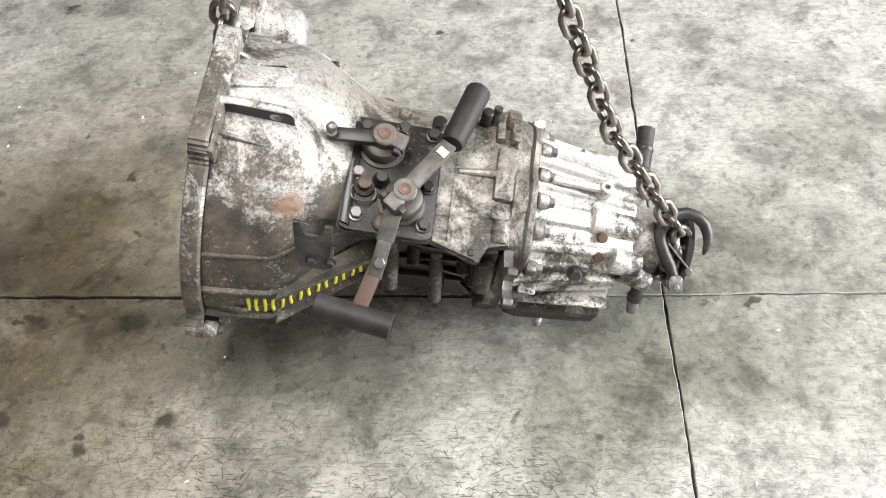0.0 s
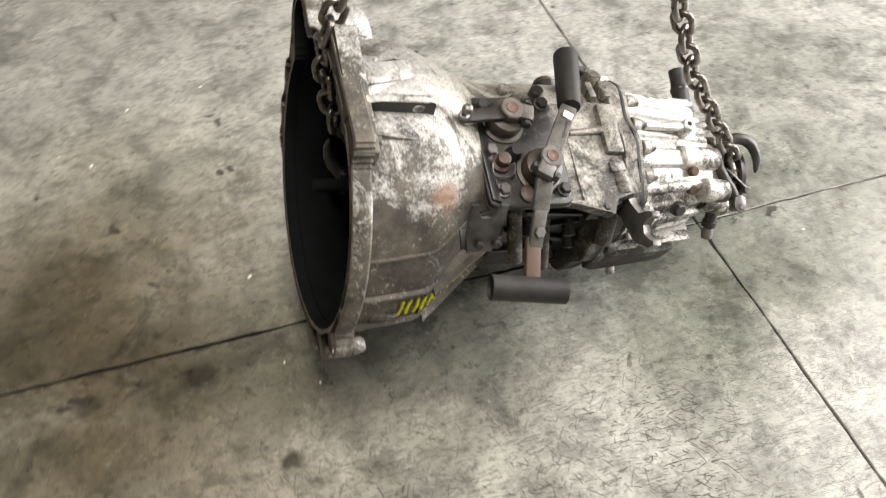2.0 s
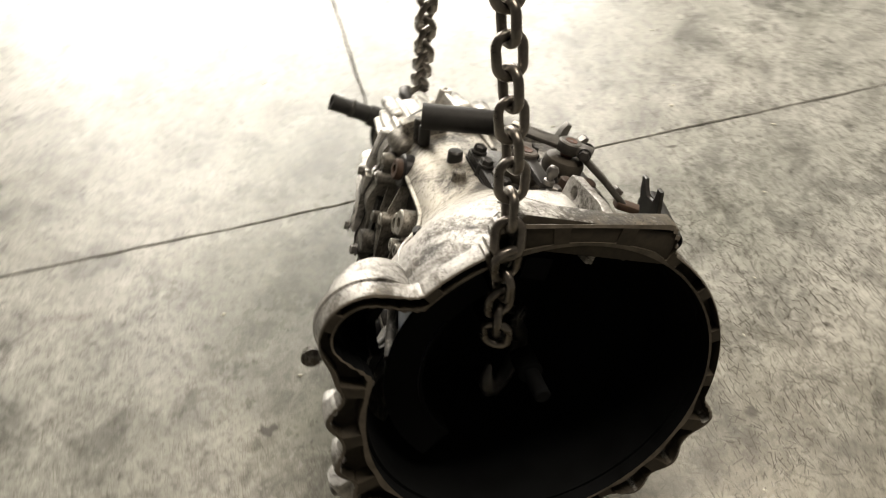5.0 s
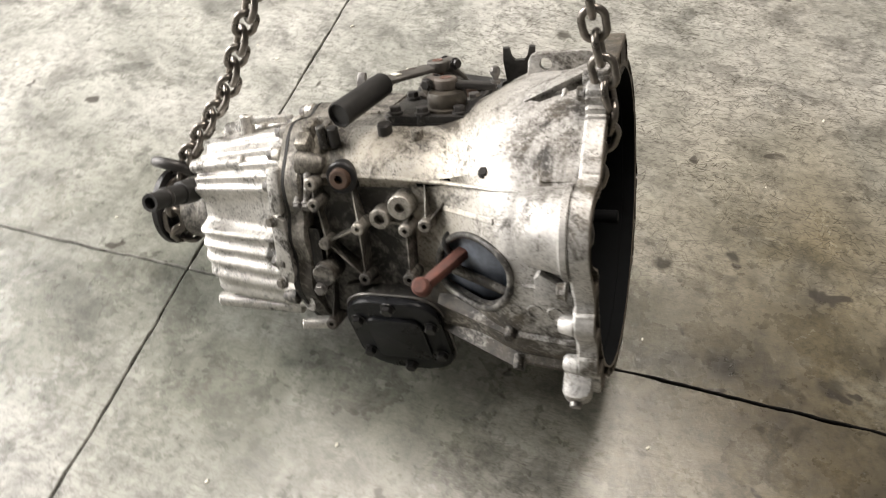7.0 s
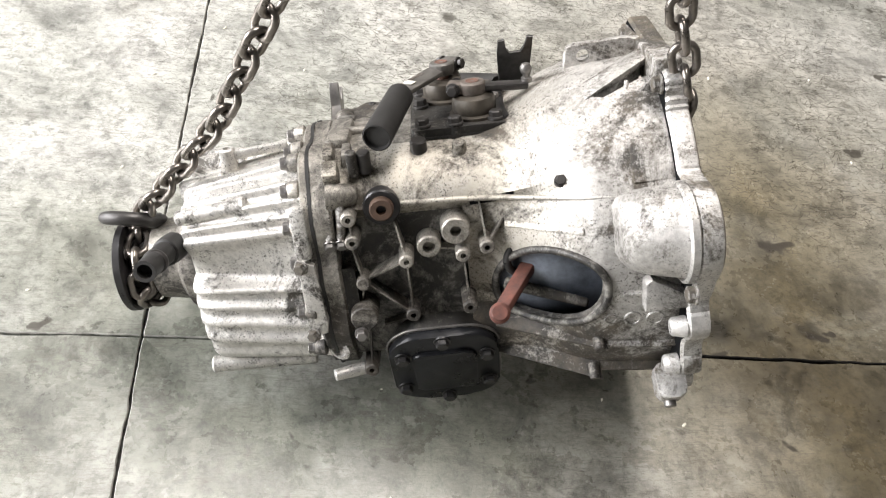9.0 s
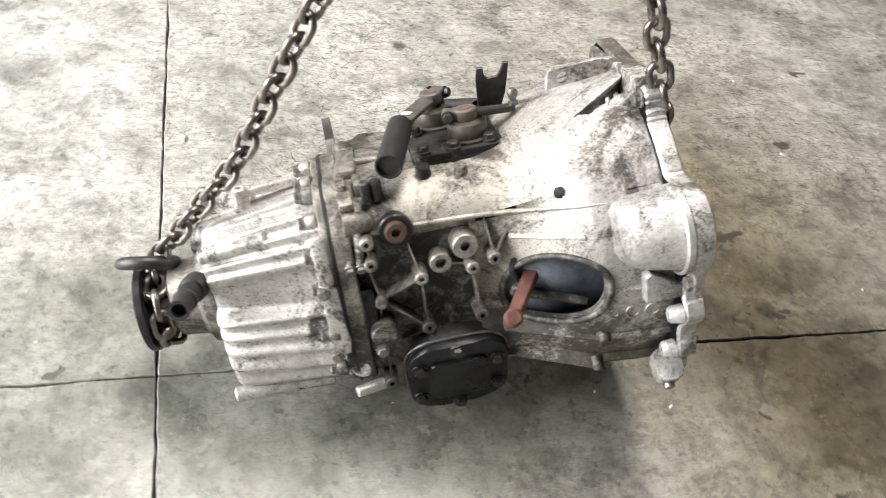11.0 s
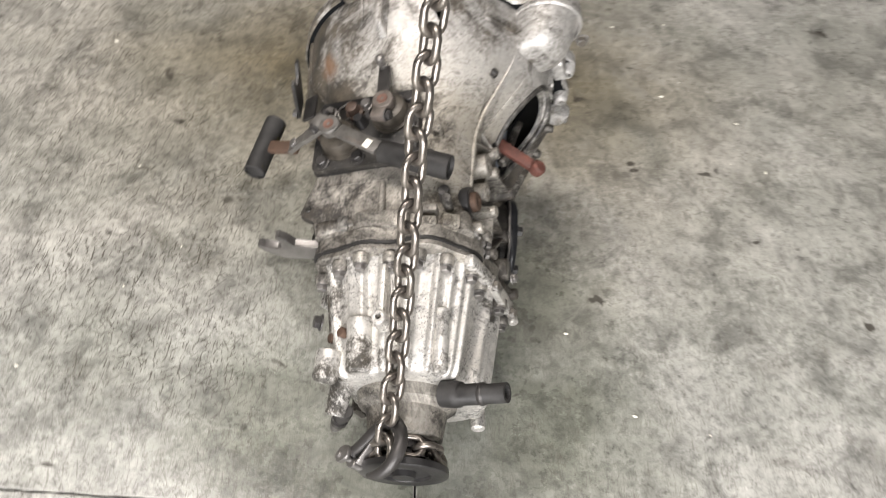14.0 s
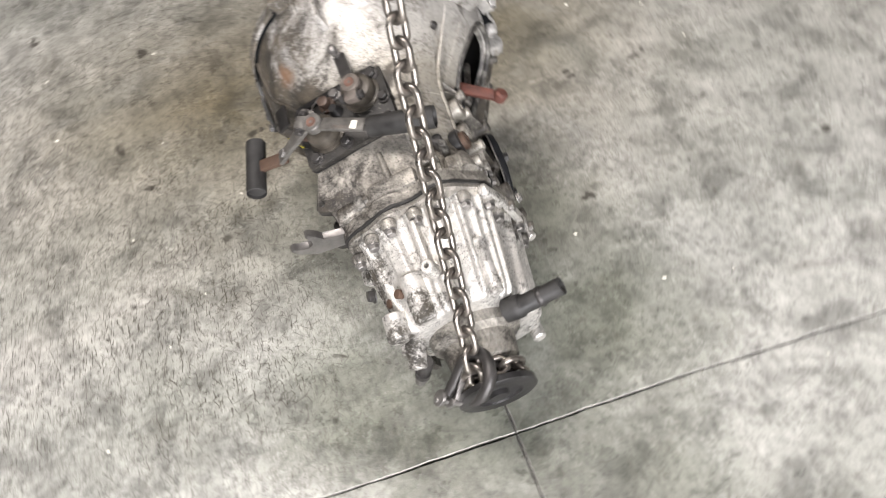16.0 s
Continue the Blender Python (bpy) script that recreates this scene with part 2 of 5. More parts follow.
def strokes(nt, scale, length, width, least, seed):
    """Short separate dents and scratches, one to a cell, mostly along x, each with its own turn, bend and length."""
    tc = nt.nodes.new("ShaderNodeTexCoord")
    mp = node(nt, "ShaderNodeMapping", Scale=(scale, scale, 1.0), Location=(seed, seed * 0.7, 0.0))
    nt.links.new(tc.outputs["Object"], mp.inputs[0])
    vo = nt.nodes.new("ShaderNodeTexVoronoi")
    vo.voronoi_dimensions = "2D"
    vo.inputs["Scale"].default_value = 1.0
    nt.links.new(mp.outputs[0], vo.inputs["Vector"])
    rel = node(nt, "ShaderNodeVectorMath")
    rel.operation = "SUBTRACT"
    nt.links.new(mp.outputs[0], rel.inputs[0])
    nt.links.new(vo.outputs["Position"], rel.inputs[1])
    rgb = nt.nodes.new("ShaderNodeSeparateColor")
    nt.links.new(vo.outputs["Color"], rgb.inputs[0])
    spin = nt.nodes.new("ShaderNodeVectorRotate")
    spin.rotation_type = "Z_AXIS"
    turn = maths(nt, "SUBTRACT", rgb.outputs[0], 0.5)
    nt.links.new(maths(nt, "MULTIPLY", maths(nt, "MULTIPLY", turn, maths(nt, "ABSOLUTE", turn)), 5.6), spin.inputs["Angle"])
    nt.links.new(rel.outputs[0], spin.inputs["Vector"])
    sep = nt.nodes.new("ShaderNodeSeparateXYZ")
    nt.links.new(spin.outputs[0], sep.inputs[0])
    bend = maths(nt, "MULTIPLY", maths(nt, "MULTIPLY", sep.outputs["X"], sep.outputs["X"]), maths(nt, "MULTIPLY", maths(nt, "SUBTRACT", rgb.outputs[1], 0.5), 0.6))
    across = maths(nt, "ABSOLUTE", maths(nt, "ADD", sep.outputs["Y"], bend))
    run = maths(nt, "DIVIDE", maths(nt, "ABSOLUTE", sep.outputs["X"]), maths(nt, "MULTIPLY_ADD", rgb.outputs[1], length, length * 0.35))
    thin = ramp(nt, maths(nt, "ADD", maths(nt, "DIVIDE", across, width * 4), maths(nt, "MULTIPLY", noise_at(nt, 180, 3, 0.6), 0.22)), [(0.22, 1.0), (0.36, 0.0)])
    ends = ramp(nt, run, [(0.7, 1.0), (1.0, 0.0)])
    return maths(nt, "MULTIPLY", maths(nt, "MULTIPLY", thin, ends), maths(nt, "GREATER_THAN", rgb.outputs[2], least))


def concrete():
    """Power-floated concrete: pale grey, with brown dirt, green-grey damp, painted shade, dark scuffs and scratches."""
    m, nt, b = material("stained_concrete")
    tone = ramp(nt, noise_at(nt, 2.4, 9, 0.66, distortion=0.6), [(0.34, (0.31, 0.312, 0.282)), (0.46, (0.43, 0.43, 0.393)), (0.62, (0.53, 0.523, 0.487))])
    blotch = ramp(nt, noise_at(nt, 8.5, 10, 0.72, distortion=0.5), [(0.38, 0.55), (0.50, 0.96), (0.62, 1.12)])
    fine = ramp(nt, noise_at(nt, 48, 9, 0.8, distortion=0.2), [(0.38, 0.58), (0.50, 0.97), (0.65, 1.17)])
    colour = mix(nt, 1.0, mix(nt, 1.0, tone, blotch, "MULTIPLY"), fine, "MULTIPLY")
    tc = nt.nodes.new("ShaderNodeTexCoord")
    sep = nt.nodes.new("ShaderNodeSeparateXYZ")
    nt.links.new(tc.outputs["Object"], sep.inputs[0])
    # brown dirt on the slabs at the -x side of the cross joint, most of it in front of the bell; its darkness also
    # paints the light's fall-off there
    def span(axis, x0, x1, to0, to1):
        mr = nt.nodes.new("ShaderNodeMapRange")
        for k, v in (("From Min", x0), ("From Max", x1), ("To Min", to0), ("To Max", to1)):
            mr.inputs[k].default_value = v
        nt.links.new(sep.outputs[axis], mr.inputs["Value"])
        return mr.outputs[0]

    dirt_shade = maths(nt, "MULTIPLY", ramp(nt, noise_at(nt, 3.4, 10, 0.7, distortion=1.2), [(0.30, 0.62), (0.52, 1.0)]), maths(nt, "MULTIPLY", maths(nt, "MULTIPLY", span("X", -0.3, -1.25, 0.0, 1.0), span("X", -1.95, -1.25, 0.3, 1.0)), maths(nt, "MULTIPLY", span("Y", 0.9, 0.3, 0.25, 1.0), span("Y", -1.1, -0.45, 0.35, 1.0))))
    colour = mix(nt, dirt_shade, colour, mix(nt, 1.0, colour, (0.44, 0.375, 0.265), "MULTIPLY"))
    grease = ramp(nt, noise_at(nt, 4.5, 8, 0.7, distortion=0.8), [(0.56, 0.0), (0.80, 0.8)])
    colour = mix(nt, grease, colour, (0.09, 0.08, 0.062))
    # dark blots of oil, each at its own place: x, y, radius, strength
    warp = node(nt, "ShaderNodeTexNoise", Scale=26.0, Detail=4.0)
    nt.links.new(tc.outputs["Object"], warp.inputs["Vector"])
    off = node(nt, "ShaderNodeVectorMath")
    off.operation = "MULTIPLY_ADD"
    nt.links.new(warp.outputs["Color"], off.inputs[0])
    off.inputs[1].default_value, off.inputs[2].default_value = (0.05, 0.05, 0.0), (-0.025, -0.025, 0.0)
    at = node(nt, "ShaderNodeVectorMath")
    nt.links.new(tc.outputs["Object"], at.inputs[0])
    nt.links.new(off.outputs[0], at.inputs[1])
    for x, y, r, k in ((-0.928, -0.292, 0.022, 0.9), (-1.074, -0.349, 0.015, 0.9), (-1.06, -0.07, 0.035, 0.75), (-0.80, -0.345, 0.022, 0.45), (-1.26, -0.07, 0.03, 0.7),
                       (-0.60, -1.04, 0.02, 0.8), (-1.02, -0.34, 0.01, 0.6), (-0.72, -0.46, 0.012, 0.8), (-0.149, -0.319, 0.012, 0.7), (0.13, -0.20, 0.03, 0.35)):
        d = node(nt, "ShaderNodeVectorMath")
        d.operation = "DISTANCE"
        nt.links.new(at.outputs[0], d.inputs[0])
        d.inputs[1].default_value = (x, y, 0)
        colour = mix(nt, ramp(nt, maths(nt, "DIVIDE", d.outputs["Value"], r * 2), [(0.30, k), (0.62, 0.0)]), colour, (0.04, 0.036, 0.028))
    # grey-green oil dripped from the gearbox, deepened to paint the gearbox's shadow as well
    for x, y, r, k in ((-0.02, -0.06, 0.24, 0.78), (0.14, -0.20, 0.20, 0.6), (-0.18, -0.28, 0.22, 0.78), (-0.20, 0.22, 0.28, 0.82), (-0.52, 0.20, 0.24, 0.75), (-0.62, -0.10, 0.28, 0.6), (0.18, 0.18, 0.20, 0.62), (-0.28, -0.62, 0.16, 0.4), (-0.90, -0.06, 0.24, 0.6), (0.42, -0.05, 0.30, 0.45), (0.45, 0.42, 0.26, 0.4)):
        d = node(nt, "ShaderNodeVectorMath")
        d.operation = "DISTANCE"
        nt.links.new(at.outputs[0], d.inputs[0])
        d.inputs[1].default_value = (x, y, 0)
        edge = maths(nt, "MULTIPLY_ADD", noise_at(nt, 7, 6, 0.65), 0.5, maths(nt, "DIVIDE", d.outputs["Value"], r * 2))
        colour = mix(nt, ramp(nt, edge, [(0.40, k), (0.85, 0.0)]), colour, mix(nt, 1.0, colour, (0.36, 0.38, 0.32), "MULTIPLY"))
    # brown dirt trodden in along the joint in front of the bell, with the gearbox's shadow painted into it
    for x, y, r, k in ((-1.36, 0.14, 0.28, 0.68), (-1.12, 0.00, 0.17, 0.7), (-1.22, -0.20, 0.20, 0.35), (-0.98, -0.16, 0.15, 0.4)):
        d = node(nt, "ShaderNodeVectorMath")
        d.operation = "DISTANCE"
        nt.links.new(at.outputs[0], d.inputs[0])
        d.inputs[1].default_value = (x, y, 0)
        edge = maths(nt, "MULTIPLY_ADD", noise_at(nt, 9, 8, 0.72), 0.7, maths(nt, "DIVIDE", d.outputs["Value"], r * 2))
        colour = mix(nt, ramp(nt, edge, [(0.50, k), (0.90, 0.0)]), colour, mix(nt, 1.0, colour, (0.34, 0.305, 0.235), "MULTIPLY"))
    # scuffs and scratches
    scuff = ramp(nt, noise_at(nt, 11, 10, 0.8, distortion=0.6, stretch=(1.0, 1.25, 1)), [(0.58, 0.0), (0.70, 0.7)])
    colour = mix(nt, scuff, colour, (0.11, 0.10, 0.08))
    for scale, turn, stretch, width, breaks, lo, hi in ((8, 8, 9, 0.022, 24, 0.47, 0.56), (7, -34, 10, 0.020, 21, 0.49, 0.57), (7, 63, 10, 0.019, 27, 0.51, 0.59), (15, 21, 7, 0.022, 33, 0.50, 0.58)):
        line = scratches(nt, scale, turn, stretch, width, breaks, lo, hi)
        colour = mix(nt, maths(nt, "MULTIPLY", line, 0.5), colour, (0.10, 0.09, 0.073))
    worn = ramp(nt, noise_at(nt, 2.6, 5, 0.6), [(0.36, 0.38), (0.50, 1.0)])
    worn = maths(nt, "MULTIPLY", worn, maths(nt, "MAXIMUM", 0.14, maths(nt, "MULTIPLY", span("Y", -0.12, -0.42, 0.0, 1.0), span("X", 0.25, -0.25, 0.15, 1.0))))
    for scale, length, width, least, seed in ((17, 0.36, 0.024, 0.45, 8.7), (23, 0.40, 0.032, 0.25, 4.4), (28, 0.40, 0.038, 0.20, 5.3), (36, 0.40, 0.046, 0.20, 1.9), (44, 0.40, 0.055, 0.20, 3.1), (58, 0.38, 0.07, 0.25, 6.2)):
        colour = mix(nt, maths(nt, "MULTIPLY", maths(nt, "MULTIPLY", strokes(nt, scale, length, width, least, seed), worn), 0.78), colour, (0.055, 0.047, 0.035))
    drop = ramp(nt, noise_at(nt, 9.0, 3, 0.5, distortion=0.4), [(0.70, 0.0), (0.72, 0.85)])
    colour = mix(nt, drop, colour, (0.05, 0.043, 0.035))
    nt.links.new(colour, b.inputs["Base Color"])
    nt.links.new(ramp(nt, noise_at(nt, 6, 6, 0.65), [(0.3, 0.20), (0.7, 0.36)]), b.inputs["Roughness"])
    b.inputs["Specular IOR Level"].default_value = 0.75
    bump(nt, b, noise_at(nt, 60, 8, 0.78, distortion=0.8), 0.22, 0.004)
    return m


CONCRETE = concrete()
WALL_PAINT = plain("painted_wall", (0.15, 0.145, 0.135), 0.8, 0.0, 0.12, 3)
ROOF_SHEET = plain("roof_sheet", (0.12, 0.12, 0.115), 0.7, 0.0, 0.12, 3)


# ---- mesh helpers ----
def part(name, bm, mat, parent=None, label="", smooth=40):
    me = bpy.data.meshes.new(name)
    bmesh.ops.recalc_face_normals(bm, faces=bm.faces)
    bm.to_mesh(me)
    bm.free()
    me.materials.append(mat)
    if smooth:
        me.shade_smooth()
        me.set_sharp_from_angle(angle=radians(smooth))
    ob = new(name, me)
    if parent:
        ob.parent = parent
    return tagged(ob, label) if label else ob


def repeat(ob, name, m, parent):
    """Another object on the same mesh, at the pose m under its parent."""
    o = new(name, ob.data)
    o.parent, o.matrix_basis = parent, m
    return o


def loft(rings, cap0=True, cap1=True, bm=None):
    bm = bm or bmesh.new()
    vs = [[bm.verts.new(p) for p in ring] for ring in rings]
    n = len(vs[0])
    for a, b in zip(vs, vs[1:]):
        for i in range(n):
            bm.faces.new((a[i], a[(i + 1) % n], b[(i + 1) % n], b[i]))
    if cap0:
        bm.faces.new(vs[0][::-1])
    if cap1:
        bm.faces.new(vs[-1])
    return bm


def lathe(profile, m=Matrix(), seg=24, bm=None, cap0=True, cap1=True):
    """Profile of (z, r) turned round the z axis of m."""
    rings = [[m @ Vector((r * math.cos(2 * math.pi * i / seg), r * math.sin(2 * math.pi * i / seg), z)) for i in range(seg)] for z, r in profile]
    return loft(rings, cap0, cap1, bm)


def along(p, q):
    """A basis at p whose z axis runs to q."""
    d = Vector(q) - Vector(p)
    return Matrix.Translation(p) @ d.to_track_quat("Z", "Y").to_matrix().to_4x4(), d.length


def rod(p, q, r0, r1=None, seg=20, ease=0.0015, bm=None):
    r1 = r0 if r1 is None else r1
    m, h = along(p, q)
    return lathe([(0, r0 - ease), (ease, r0), (h - ease, r1), (h, r1 - ease)], m, seg, bm)


def block(size, m=Matrix(), bevel=0.002, bm=None, taper=(1, 1)):
    bm = bm or bmesh.new()
    r = bmesh.ops.create_cube(bm, size=1.0)
    for v in r["verts"]:
        k = (taper[0], taper[1]) if v.co.z > 0 else (1, 1)
        v.co = Vector((v.co.x * size[0] * k[0], v.co.y * size[1] * k[1], v.co.z * size[2]))
    if bevel:
        es = list({e for v in r["verts"] for e in v.link_edges})
        res = bmesh.ops.bevel(bm, geom=es, offset=bevel, segments=2, affect="EDGES", profile=0.5)
        vs = {v for f in res["faces"] for v in f.verts} | {v for v in r["verts"] if v.is_valid}
    else:
        vs = set(r["verts"])
    for v in vs:
        v.co = m @ v.co
    return bm


def outline(points, thick, m=Matrix(), bevel=0.001):
    """A flat plate from a closed outline in its own xy plane."""
    bm = bmesh.new()
    lo = [bm.verts.new((x, y, -thick / 2)) for x, y in points]
    hi = [bm.verts.new((x, y, thick / 2)) for x, y in points]
    n = len(points)
    bm.faces.new(lo[::-1])
    bm.faces.new(hi)
    for i in range(n):
        bm.faces.new((lo[i], lo[(i + 1) % n], hi[(i + 1) % n], hi[i]))
    if bevel:
        es = [e for e in bm.edges if abs(e.verts[0].co.z - e.verts[1].co.z) < 1e-6]
        bmesh.ops.bevel(bm, geom=es, offset=bevel, segments=2, affect="EDGES", profile=0.5)
    for v in bm.verts:
        v.co = m @ v.co
    return bm


def rounded(w, h, r, n=5):
    pts = []
    for cx, cy, a0 in ((w / 2 - r, h / 2 - r, 0), (-w / 2 + r, h / 2 - r, 90), (-w / 2 + r, -h / 2 + r, 180), (w / 2 - r, -h / 2 + r, 270)):
        for i in range(n + 1):
            a = radians(a0 + 90 * i / n)
            pts.append((cx + r * math.cos(a), cy + r * math.sin(a)))
    return pts


def tube(points, r, seg=12, bm=None, squash=1.0, cap=True):
    """A round bar along a list of points."""
    pts = [Vector(p) for p in points]
    rings, up = [], None
    rr = r if isinstance(r, (list, tuple)) else [r] * len(pts)
    for i, p in enumerate(pts):
        d = (pts[min(i + 1, len(pts) - 1)] - pts[max(i - 1, 0)]).normalized()
        if up is None:
            up = d.orthogonal().normalized()
        up = (up - d * up.dot(d)).normalized()
        side = d.cross(up)
        rings.append([p + rr[i] * (up * math.cos(2 * math.pi * k / seg) + squash * side * math.sin(2 * math.pi * k / seg)) for k in range(seg)])
    return loft(rings, cap, cap, bm)


def cut(ob, bm):
    """Cuts the closed shape bm out of ob for good."""
    me = bpy.data.meshes.new("cutter")
    bmesh.ops.recalc_face_normals(bm, faces=bm.faces)
    bm.to_mesh(me)
    bm.free()
    tool = new("cutter", me)
    tool.parent = ob.parent
    mod = ob.modifiers.new("cut", "BOOLEAN")
    mod.operation, mod.object, mod.solver = "DIFFERENCE", tool, "EXACT"
    done = bpy.data.meshes.new_from_object(ob.evaluated_get(bpy.context.evaluated_depsgraph_get()))
    ob.modifiers.clear()
    ob.data = done
    bpy.data.objects.remove(tool)


def lerp(table, x):
    for (x0, y0), (x1, y1) in zip(table, table[1:]):
        if x <= x1:
            k = max(0.0, (x - x0) / (x1 - x0))
            return y0 + (y1 - y0) * k
    return table[-1][1]


def smooth01(x):
    x = max(0.0, min(1.0, x))
    return x * x * (3 - 2 * x)


# ---- the setting: slabs, walls, roof ----
floor = tagged(new("floor"), "grey stained concrete floor with cut joints", "floor", kind="structure")


def joint_edge(s, seed):
    """How far a slab's edge is chipped back from the joint at s metres along it."""
    return 0.0032 + 0.0040 * max(0.0, noise.noise((s * 9, seed, 0.3))) + 0.0016 * noise.noise((s * 45, seed, 1.7))


def joint_shift(s, seed):
    return 0.006 * noise.noise((s * 1.7, seed, 5.1)) + 0.0022 * noise.noise((s * 14, seed, 8.8))


def slab(sx, sy):
    fine = [i * 0.012 for i in range(0, 250)] + [4.5, 7.0, 9.2]
    X, Y = (HALL_X1 if sx > 0 else -HALL_X0) + 0.1, HALL_Y + 0.1
    pts = []
    for s in reversed([f for f in fine if f < X]):
        pts.append((sx * max(s, 0.004), sy * joint_edge(s * sx, 1 + sy) + joint_shift(s * sx, 3) * min(1, s * 8)))
    for s in [f for f in fine if 0 < f < Y]:
        pts.append((sx * joint_edge(s * sy, 7 + sx) + joint_shift(s * sy, 11) * min(1, s * 8), sy * s))
    pts = [(sx * X, pts[0][1])] + pts + [(pts[-1][0], sy * Y), (sx * X, sy * Y)]
    bm = bmesh.new()
    top = [bm.verts.new((x, y, 0.0)) for x, y in pts]
    rim = [bm.verts.new((x - 0.0016 * sx, y - 0.0016 * sy, -0.0025)) for x, y in pts]
    low = [bm.verts.new((x - 0.0016 * sx, y - 0.0016 * sy, -0.05)) for x, y in pts]
    bm.faces.new(top)
    n = len(pts)
    for a, b in ((top, rim), (rim, low)):
        for i in range(n):
            bm.faces.new((a[i], a[(i + 1) % n], b[(i + 1) % n], b[i]))
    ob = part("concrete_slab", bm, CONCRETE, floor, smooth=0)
    ob.data.materials.append(CHIPPED)
    ob.data.materials.append(JOINT_DIRT)
    for f in ob.data.polygons:
        if -0.0001 > f.center.z > -0.0024:
            f.material_index = 1
        # in front of the bell the joint is choked with black dirt
        if f.center.z < -0.0001 and f.center.x < -0.35 and abs(f.center.y) < 0.1:
            f.material_index = 2
    return ob


JOINT_DIRT = plain("black_joint_dirt", (0.018, 0.016, 0.014), 0.9, 0.0, 0.5, 60)
CHIPPED = plain("chipped_concrete", (0.32, 0.31, 0.285), 0.9, 0.0, 0.6, 25)
for sx in (-1, 1):
    for sy in (-1, 1):
        slab(sx, sy)
part("joint_bed", block((HALL_X1 - HALL_X0, 2 * HALL_Y, 0.04), pose((HALL_X0 + HALL_X1) / 2, 0, -0.034), 0), JOINT_DIRT, floor, smooth=0)


def wall(name, size, m):
    tagged(part(name, block(size, m, 0), WALL_PAINT, smooth=0), "plain painted hall wall", "wall", kind="structure")


MX, LX = (HALL_X0 + HALL_X1) / 2, HALL_X1 - HALL_X0
wall("wall_north", (LX + 0.4, 0.2, HALL_H), pose(MX, HALL_Y + 0.1, HALL_H / 2))
wall("wall_south", (LX + 0.4, 0.2, HALL_H), pose(MX, -HALL_Y - 0.1, HALL_H / 2))
wall("wall_west", (0.2, 2 * HALL_Y, HALL_H), pose(HALL_X0 - 0.1, 0, HALL_H / 2))
# the open gate in the end wall
gate_y0, gate_y1 = GATE_Y - GATE_W / 2, GATE_Y + GATE_W / 2
bm = bmesh.new()
for y0, y1, z0, z1 in ((-HALL_Y, gate_y0, 0, HALL_H), (gate_y1, HALL_Y, 0, HALL_H), (gate_y0, gate_y1, GATE_H, HALL_H)):
    block((0.2, y1 - y0, z1 - z0), pose(HALL_X1 + 0.1, (y0 + y1) / 2, (z0 + z1) / 2), 0, bm)
tagged(part("wall_east", bm, WALL_PAINT, smooth=0), "plain painted end wall with an open gate", "wall", kind="structure")
tagged(part("ground", block((16, 24, 0.1), pose(HALL_X1 + 8.1, 0, -0.052), 0), plain("yard_asphalt", (0.09, 0.088, 0.083), 0.85, 0.0, 0.3, 6), smooth=0), "grey yard outside the gate", "ground", kind="structure")
# the roof with its roof light
bm = bmesh.new()
rx0, rx1, ry0, ry1 = ROOF_X - ROOF_W / 2, ROOF_X + ROOF_W / 2, ROOF_Y - ROOF_L / 2, ROOF_Y + ROOF_L / 2
ex0, ex1, ey = HALL_X0 - 0.2, HALL_X1 + 0.2, HALL_Y + 0.2
for x0, x1, y0, y1 in ((ex0, rx0, -ey, ey), (rx1, ex1, -ey, ey), (rx0, rx1, -ey, ry0), (rx0, rx1, ry1, ey)):
    block((x1 - x0, y1 - y0, 0.15), pose((x0 + x1) / 2, (y0 + y1) / 2, HALL_H + 0.075), 0, bm)
tagged(part("ceiling", bm, ROOF_SHEET, smooth=0), "plain sheet roof with a roof light", "ceiling", kind="structure")


# ---- the gearbox: x runs along its shaft from the bell's face, z is its own upward side ----
gearbox = tagged(new("gearbox"), "used manual truck gearbox of greasy cast aluminium hanging from chains", "gearbox")
gearbox.matrix_basis = pose(-0.792, -0.028, 0.3685, 22, 14, 0)
N = 180
ANG = [2 * math.pi * i / N for i in range(N)]


def polar(x, r, a):
    return Vector((x, r * math.cos(a), r * math.sin(a)))


def squircle(a, yp, ym, zt, zb, n):
    c, s = math.cos(a), math.sin(a)
    w, h = (yp if c > 0 else ym), (zt if s > 0 else zb)
    return (abs(c / w) ** n + abs(s / h) ** n) ** (-1 / n)


def turn_gap(a, b):
    return (a - b + math.pi) % (2 * math.pi) - math.pi


EAR_A, EAR_D = radians(17.6), 0.262


def ear(a, r):
    d = turn_gap(a, EAR_A)
    q = r * r - (EAR_D * math.sin(d)) ** 2
    return EAR_D * math.cos(d) + math.sqrt(q) if abs(d) < 1.2 and q > 0 else 0.0


LUGS = (-174, -156, -142, -42, -29, -11, 4)


def flange_out(a):
    """The outer edge of the bell's flange: a circle with a flat top, the starter's ear and bolt lugs."""
    r = 0.251
    d = turn_gap(a, radians(83))
    if abs(d) < radians(26):
        r = max(r, min(0.262 / max(0.2, math.cos(d)), 0.284))
    r = max(r, ear(a, 0.064))
    for mid, half in ((-20, 27), (-158.5, 21)):
        g = math.degrees(abs(turn_gap(a, radians(mid))))
        r = max(r, 0.251 + 0.014 * smooth01((half - g) / 3.5))
    for deg in LUGS:
        g = abs(turn_gap(a, radians(deg))) / radians(5.0)
        if g < 1:
            r = max(r, 0.264 + 0.020 * math.sqrt(1 - g ** 3))
    return r


def flange_in(a):
    return max(0.233, ear(a, 0.047))


